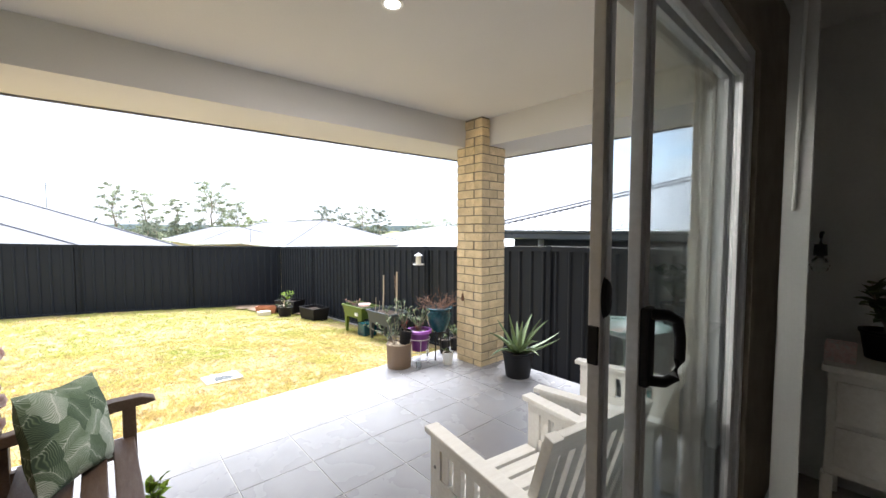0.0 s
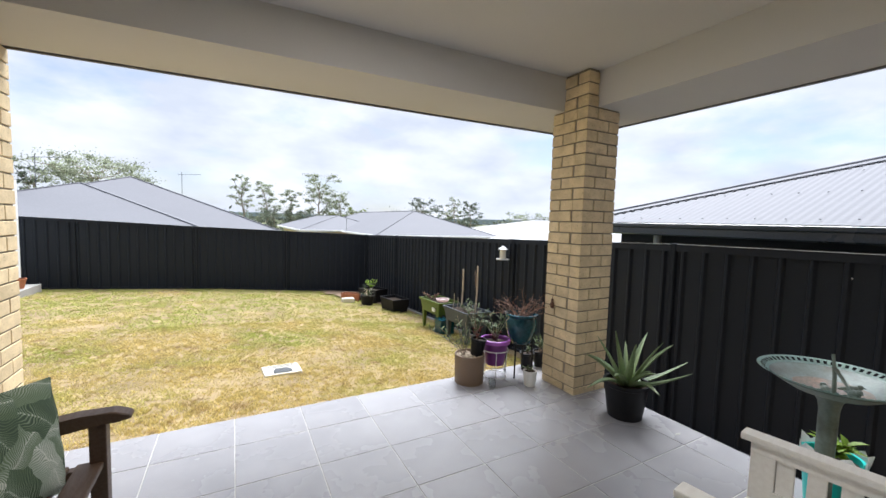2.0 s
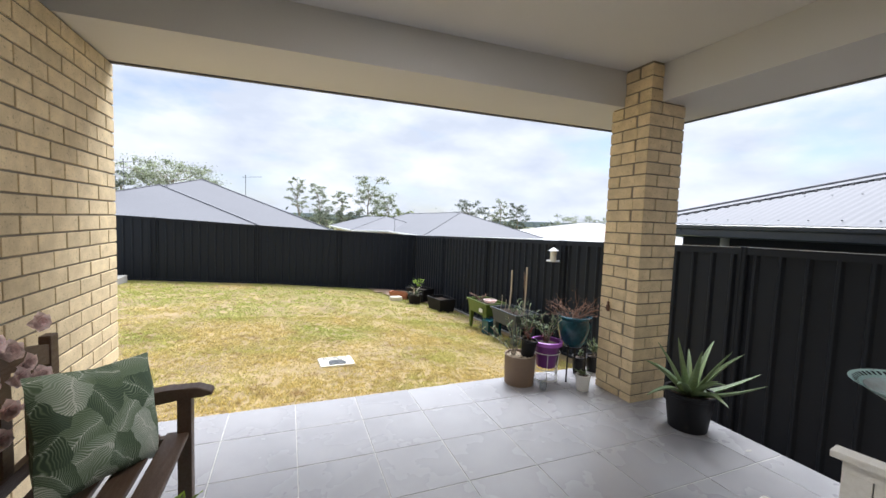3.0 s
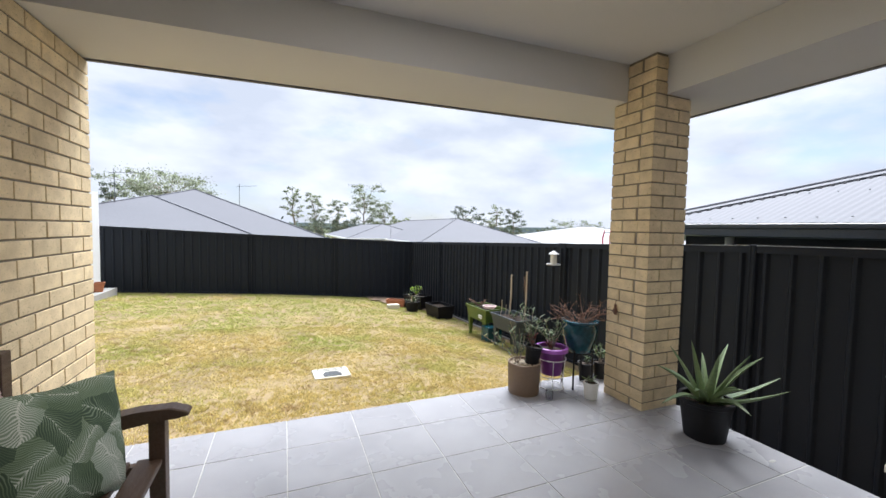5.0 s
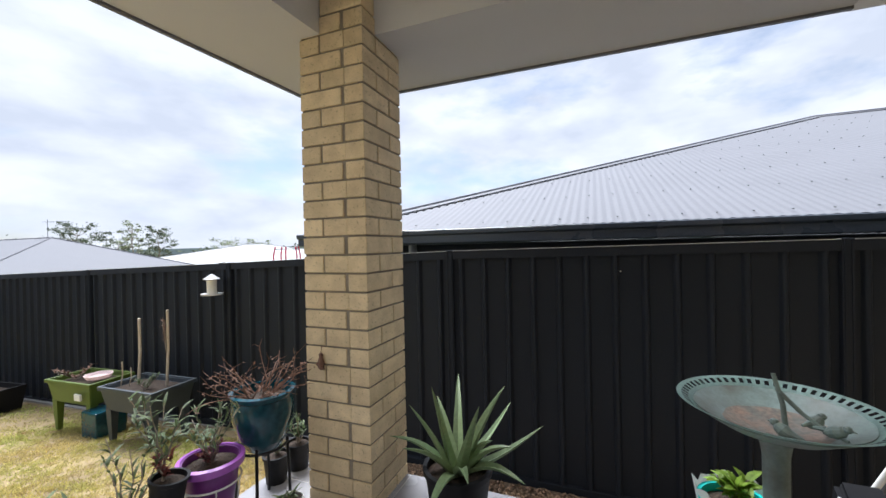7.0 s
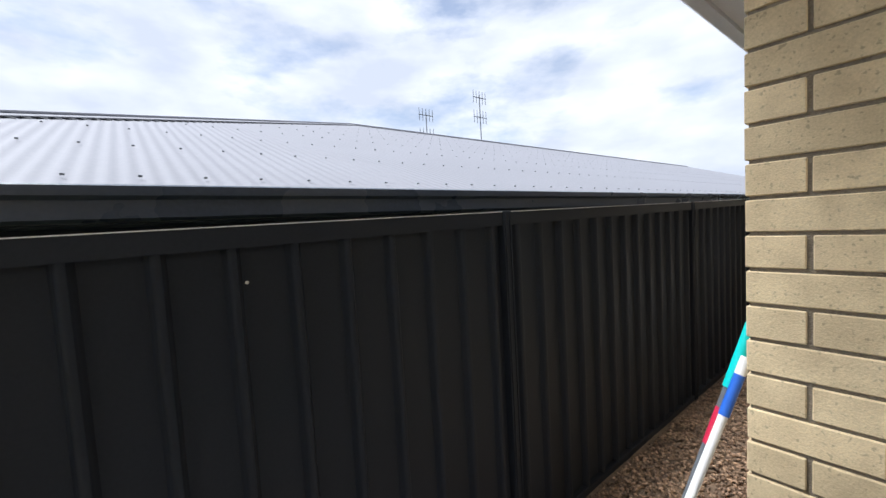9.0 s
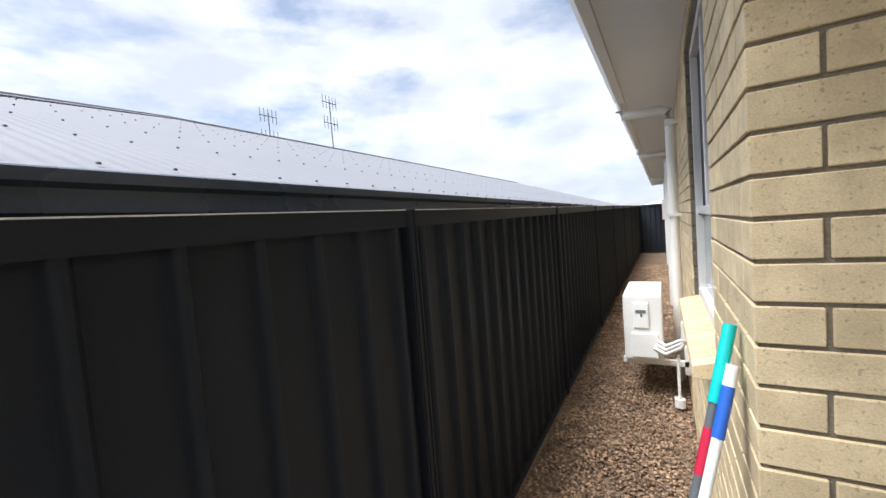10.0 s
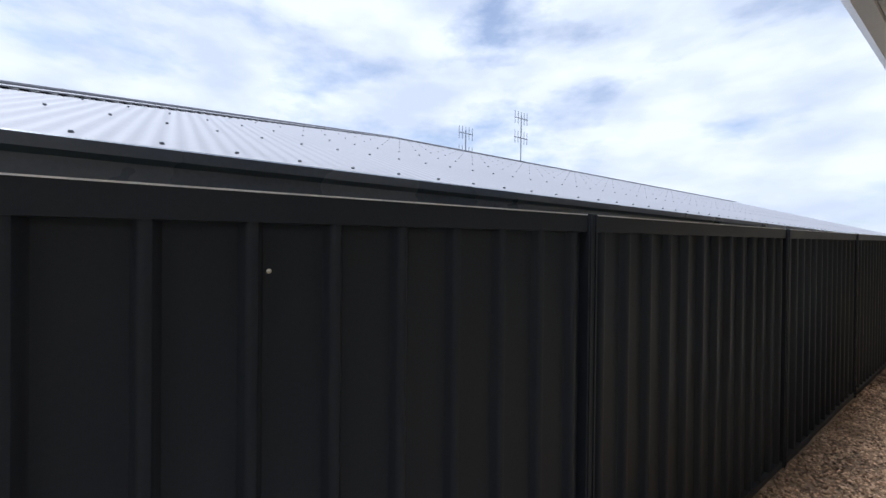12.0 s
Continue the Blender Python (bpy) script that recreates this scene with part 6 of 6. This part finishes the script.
# bearing, distance, height of the top, spread, leaves, bare trunk share, material, label
GUMS = (
    (1.0, 62, 7.4, 1.45, 3400, 0.52, GUM_HAZED, "slender pale gum tree with open crown"),
    (3.9, 60, 6.5, 1.55, 5200, 0.36, GUM_HAZED, "tall gum tree with open crown"),
    (7.1, 58, 5.5, 1.35, 5200, 0.34, GUM_HAZED, "gum tree with narrow rounded crown"),
    (10.3, 60, 8.05, 2.25, 7000, 0.44, GUM_HAZED, "tall gum tree with layered crown"),
    (13.4, 61, 5.9, 2.1, 5600, 0.38, GUM_HAZED, "gum tree with drooping crown"),
    (-13.3, 48, 6.6, 4.6, 14000, 0.60, GUM_HAZED, "broad spreading gum behind the roofs"),
    (-18.3, 52, 5.6, 1.7, 5000, 0.45, GUM_DARK, "dark narrow gum behind the roofs"),
    (25.3, 75, 5.8, 2.4, 4200, 0.62, GUM_DARK, "dark flat-topped gum in the distance"),
    (30.2, 70, 5.9, 1.5, 2000, 0.50, GUM_HAZED, "thin grey gum tree in the distance"),
    (32.4, 70, 5.3, 2.0, 4800, 0.40, GUM_DARK, "dark dense gum in the distance"),
    (28.5, 78, 4.3, 2.6, 3800, 0.35, GUM_DARK, "low dark gum in the distance"),
    (39.4, 90, 4.1, 3.2, 3400, 0.40, GUM_HAZED, "rounded far gum tree"),
    (43.0, 95, 3.9, 3.0, 3400, 0.40, GUM_HAZED, "rounded far gum tree"),
    (15.7, 68, 3.4, 2.5, 4200, 0.30, SHRUB, "low rounded bright green tree behind the roofs"),
    (9.0, 57, 2.4, 2.6, 4200, 0.25, GUM_DARK, "low bushy tree below the gums"),
    (4.6, 57, 2.6, 2.4, 4200, 0.25, GUM_DARK, "low bushy tree below the gums"),
    (13.0, 57, 2.2, 2.2, 3600, 0.25, SHRUB, "low bushy green tree below the gums"),
    (22.0, 84, 3.9, 3.2, 3600, 0.30, GUM_DARK, "low dark tree in the distance"),
)
for k, (deg, dist, top_, sp, nl, bare_, mt, lab) in enumerate(GUMS):
    x, y = at_bearing(deg, dist)
    tree(x, y, -2.6, top_, sp, 100 + k, mt, lab, int(nl * 0.75), bare_, 0.075 + 0.0006 * dist, 26 if "broad" in lab else 15)
cl = []
g_ = random.Random(77)
for k in range(170):
    deg = g_.uniform(-30, 66)
    dist = g_.uniform(85, 130)
    x, y = at_bearing(deg, dist)
    cl.append(((x, y, -1.2 + g_.uniform(-0.8, 2.4)), g_.uniform(1.6, 3.2)))
v, f = leaf_cloud(cl, 26000, 0.5, 5)
me = bpy.data.meshes.new("far_woods")
me.from_pydata([tuple(p) for p in v], [], f)
me.materials.append(GUM_DARK)
tagged(new("far_woods", me), "belt of dark gum woodland in the distance", "woods", "", "stuff")
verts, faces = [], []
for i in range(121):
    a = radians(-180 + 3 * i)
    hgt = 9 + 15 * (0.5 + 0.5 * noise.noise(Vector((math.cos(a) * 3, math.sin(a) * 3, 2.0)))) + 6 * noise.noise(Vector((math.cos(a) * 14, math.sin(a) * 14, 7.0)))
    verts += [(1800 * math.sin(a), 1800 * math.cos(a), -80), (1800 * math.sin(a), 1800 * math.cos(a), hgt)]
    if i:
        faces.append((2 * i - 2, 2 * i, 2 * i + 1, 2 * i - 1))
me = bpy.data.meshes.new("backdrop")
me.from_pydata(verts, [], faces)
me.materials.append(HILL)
tagged(new("backdrop", me), "hills along the horizon tinted blue-grey for haze", "hills", "", "structure")


# ---- grass and gravel ----
def scatter_grass(name, count, x0, x1, y0, y1, hmin, hmax, seed, tuft=0.016):
    g = np.random.default_rng(seed)
    tufts = count // 14
    tx, ty = g.uniform(x0, x1, tufts), g.uniform(y0, y1, tufts)
    k = g.integers(0, tufts, count)
    x = np.clip(tx[k] + g.normal(0, tuft, count), x0, x1)
    y = np.clip(ty[k] + g.normal(0, tuft, count), y0, y1)
    z = np.array([ground_z(a, b) for a, b in zip(x, y)])
    ang = g.uniform(0, 2 * np.pi, count)
    h = g.uniform(hmin, hmax, count)
    w = h * 0.11 + 0.0012
    ln = h * g.uniform(0.4, 1.5, count)
    dx, dy = np.cos(ang), np.sin(ang)
    la = g.uniform(0, 2 * np.pi, count)
    a = np.stack([x - dx * w, y - dy * w, z - 0.004], 1)
    b = np.stack([x + dx * w, y + dy * w, z - 0.004], 1)
    c = np.stack([x + np.cos(la) * ln, y + np.sin(la) * ln, z + h], 1)
    v = np.stack([a, b, c], 1).reshape(-1, 3)
    me = bpy.data.meshes.new(name)
    me.vertices.add(len(v))
    me.vertices.foreach_set("co", v.ravel())
    me.loops.add(len(v))
    me.loops.foreach_set("vertex_index", np.arange(len(v)))
    me.polygons.add(count)
    me.polygons.foreach_set("loop_start", np.arange(0, len(v), 3))
    me.update(calc_edges=True)
    me.materials.append(BLADE)
    return tagged(new(name, me), "short dry yellow-green grass blades of the lawn", "grass", "", "stuff")


scatter_grass("grass", 300000, -2.2, 3.9, EDGE_Y + 0.005, 7.2, 0.008, 0.024, 1)
scatter_grass("grass", 150000, -6.0, 4.0, 7.0, BY - 0.1, 0.012, 0.035, 2, 0.03)


def gravel(name, count, x0, x1, y0, y1, seed, smin=0.007, smax=0.017):
    g = np.random.default_rng(seed)
    base = np.array([(1, 0, 0), (-1, 0, 0), (0, 1, 0), (0, -1, 0), (0, 0, 1), (0, 0, -1)], float)
    tri = np.array([(0, 2, 4), (2, 1, 4), (1, 3, 4), (3, 0, 4), (2, 0, 5), (1, 2, 5), (3, 1, 5), (0, 3, 5)])
    x, y = g.uniform(x0, x1, count), g.uniform(y0, y1, count)
    s = g.uniform(smin, smax, (count, 1, 3)) * np.array([1.2, 1.2, 0.7])
    a = g.uniform(0, 2 * np.pi, count)
    p = base[None] * s * g.uniform(0.7, 1.25, (count, 6, 1))
    ca, sa = np.cos(a)[:, None], np.sin(a)[:, None]
    tilt_ = g.uniform(-0.5, 0.5, (count, 1))
    q = np.stack([p[..., 0] * ca - p[..., 1] * sa, p[..., 0] * sa + p[..., 1] * ca, p[..., 2] + tilt_ * p[..., 0]], -1)
    z = np.array([ground_z(4.15, b) for b in y]) + g.uniform(-0.002, 0.022, count)
    q += np.stack([x, y, z], 1)[:, None]
    v = q.reshape(-1, 3)
    f = (tri[None] + 6 * np.arange(count)[:, None, None]).reshape(-1, 3)
    me = bpy.data.meshes.new(name)
    me.vertices.add(len(v))
    me.vertices.foreach_set("co", v.ravel())
    me.loops.add(f.size)
    me.loops.foreach_set("vertex_index", f.ravel())
    me.polygons.add(len(f))
    me.polygons.foreach_set("loop_start", np.arange(0, f.size, 3))
    me.update(calc_edges=True)
    me.materials.append(STONE)
    return tagged(new(name, me), "loose brown and tan river gravel", "gravel", "", "stuff")


gravel("gravel_stones", 26000, WX, FX - 0.03, -4.5, EDGE_Y, 11, 0.007, 0.016)
gravel("gravel_stones", 14000, WX, FX - 0.03, -12, -4.5, 12, 0.013, 0.028)



# ---- pieces of walls and floor ----
def brick_mesh(name, length, width, mat):
    bm = bmesh.new()
    box(bm, (0, 0, 0), (length, width, 0.076))
    es = [e for e in bm.edges]
    bmesh.ops.bevel(bm, geom=es, offset=0.0022, segments=1, affect="EDGES")
    return mesh_of(name, bm, mat)


BRICK_MESHES = {}


def lay(parent, m, length, width=0.1):
    key = round(length, 3), width
    if key not in BRICK_MESHES:
        BRICK_MESHES[key] = brick_mesh("brick", length, width, BRICK)
    ob = new("brick", BRICK_MESHES[key])
    ob.parent = parent
    ob.matrix_world = m
    return ob


def courses(z0, z1):
    z = z0
    while z + 0.03 < z1:
        yield z
        z += COURSE


rng = random.Random(7)
# pillar: a whole and a half brick on each face, turned round course by course
z_base = -0.5 * COURSE + 0.012
for k, z in enumerate(courses(z_base, CEIL - 0.02)):
    j = lambda: rng.uniform(-0.0012, 0.0012)
    if k % 2:
        spots = [(PX, PY, 0, 0.11), (PX + 0.12, PY, 0, 0.23), (PX, PY + PW, 270, 0.11), (PX, PY + 0.23, 270, 0.129), (PX + 0.11, PY + PW - 0.1, 0, 0.23), (PX + PW - 0.1, PY + 0.11, 0, 0.1)]
    else:
        spots = [(PX, PY, 0, 0.23), (PX + 0.24, PY, 0, 0.11), (PX, PY + PW, 270, 0.23), (PX + 0.11, PY + PW - 0.1, 0, 0.23), (PX + PW - 0.1, PY + 0.11, 0, 0.1)]
    for x, y, a, ln in spots:
        lay(pillar, pose(x + j(), y + j(), z + 0.005, 0, 0, a), ln)


def wall_bricks(parent, p0, direction, angle, length, z0, z1, skip=None, first=0.0, limit=None):
    """Stretcher bond along a wall face; p0 is the face's start; bricks lie behind the face."""
    for k, z in enumerate(courses(z0, z1)):
        s = -0.12 if k % 2 else 0.0
        s += first
        while s < length - 0.02:
            a, b = max(s, 0), min(s + 0.23, length)
            if b - a > 0.03 and not (skip and skip(a, b, z)):
                x, y = p0[0] + direction[0] * a, p0[1] + direction[1] * a
                if limit is None or limit(a, b):
                    lay(parent, pose(x + rng.uniform(-0.001, 0.001), y + rng.uniform(-0.001, 0.001), z + 0.005, 0, 0, angle), b - a)
            s += 0.24


# wall beside the bench: seen face looks to +x
wall_bricks(wall_left, (LX - 0.1, LY_END), (0, -1), 270, LY_END - WY - 0.01, z_base, SOFFIT - 0.02)
# patio face of the corner wall, from the corner inwards
def face_y(parent, xa, xb, y, z0, z1, phase):
    for k, z in enumerate(courses(z0, z1)):
        s = xb - (0.23 if (k + phase) % 2 else 0.11)
        e = xb
        while e > xa + 0.02:
            a = max(s, xa)
            if e - a > 0.03:
                lay(parent, pose(a + rng.uniform(-0.001, 0.001), y - 0.1 + rng.uniform(-0.001, 0.001), z + 0.005), e - a)
            e = s - 0.01
            s = e - 0.23


face_y(wall_corner, DOOR_X1 + 0.03, WX, WY, z_base, SOFFIT - 0.01, 0)
face_y(wall_corner, DOOR_X1 + 0.03, BEAM_X - 0.01, WY, z_base + COURSE * 26, CEIL - 0.01, 0)
# passage face, seen singly near the corner, joined further along
far_bricks = bmesh.new()
for k, z in enumerate(courses(z_base - COURSE * 7, SOFFIT - 0.01)):
    e = WY - 0.102 if k % 2 else WY - 0.102 - 0.12
    if k % 2 == 0:
        lay(wall_side, pose(WX - 0.1, WY - 0.21, z + 0.005, 0, 0, 0), 0.1, 0.1)
        e = WY - 0.22
    while e > -17.4:
        s = max(e - 0.23, -17.4)
        parts_ = [(s, e)]
        if WIN_Z0 - 0.10 < z + 0.04 < WIN_Z1:
            parts_ = []
            if s < WIN_Y0:
                parts_.append((s, min(e, WIN_Y0)))
            if e > WIN_Y1:
                parts_.append((max(s, WIN_Y1), e))
        for a, b in parts_:
            if b - a < 0.025:
                continue
            if a > -1.9:
                lay(wall_side, pose(WX + rng.uniform(-0.001, 0.001), a, z + 0.005, 0, 0, 90), b - a)
            else:
                box(far_bricks, (WX - 0.05, a, z + 0.005), (WX, b, z + 0.081))
        e -= 0.24
fb = part("brickwork", far_bricks, BRICK_FAR, wall_side)
tagged(fb, kind="stuff")

# floor tiles
TX, TY, TPX, TPY = 2.09, 3.028, 0.4015, 0.3795
xs = sorted({LX - 0.3, EDGE_X} | {TX + TPX * i for i in range(-7, 3) if LX - 0.3 < TX + TPX * i < EDGE_X - 0.02})
ys = sorted({WY + 0.0, EDGE_Y} | {TY + TPY * i for i in range(-7, 1) if WY < TY + TPY * i < EDGE_Y})
tile_meshes = {}
for i in range(len(xs) - 1):
    for jy in range(len(ys) - 1):
        w, d = xs[i + 1] - xs[i] - 0.005, ys[jy + 1] - ys[jy] - 0.005
        key = round(w, 3), round(d, 3)
        if key not in tile_meshes:
            bm = bmesh.new()
            box(bm, (0, 0, -0.012), (w, d, 0.0))
            bmesh.ops.bevel(bm, geom=list(bm.edges), offset=0.0015, segments=1, affect="EDGES")
            tile_meshes[key] = mesh_of("tile", bm, TILE)
        ob = new("tile", tile_meshes[key])
        ob.parent = floor
        ob.matrix_world = pose(xs[i] + 0.0025, ys[jy] + 0.0025, rng.uniform(-0.0006, 0.0006))
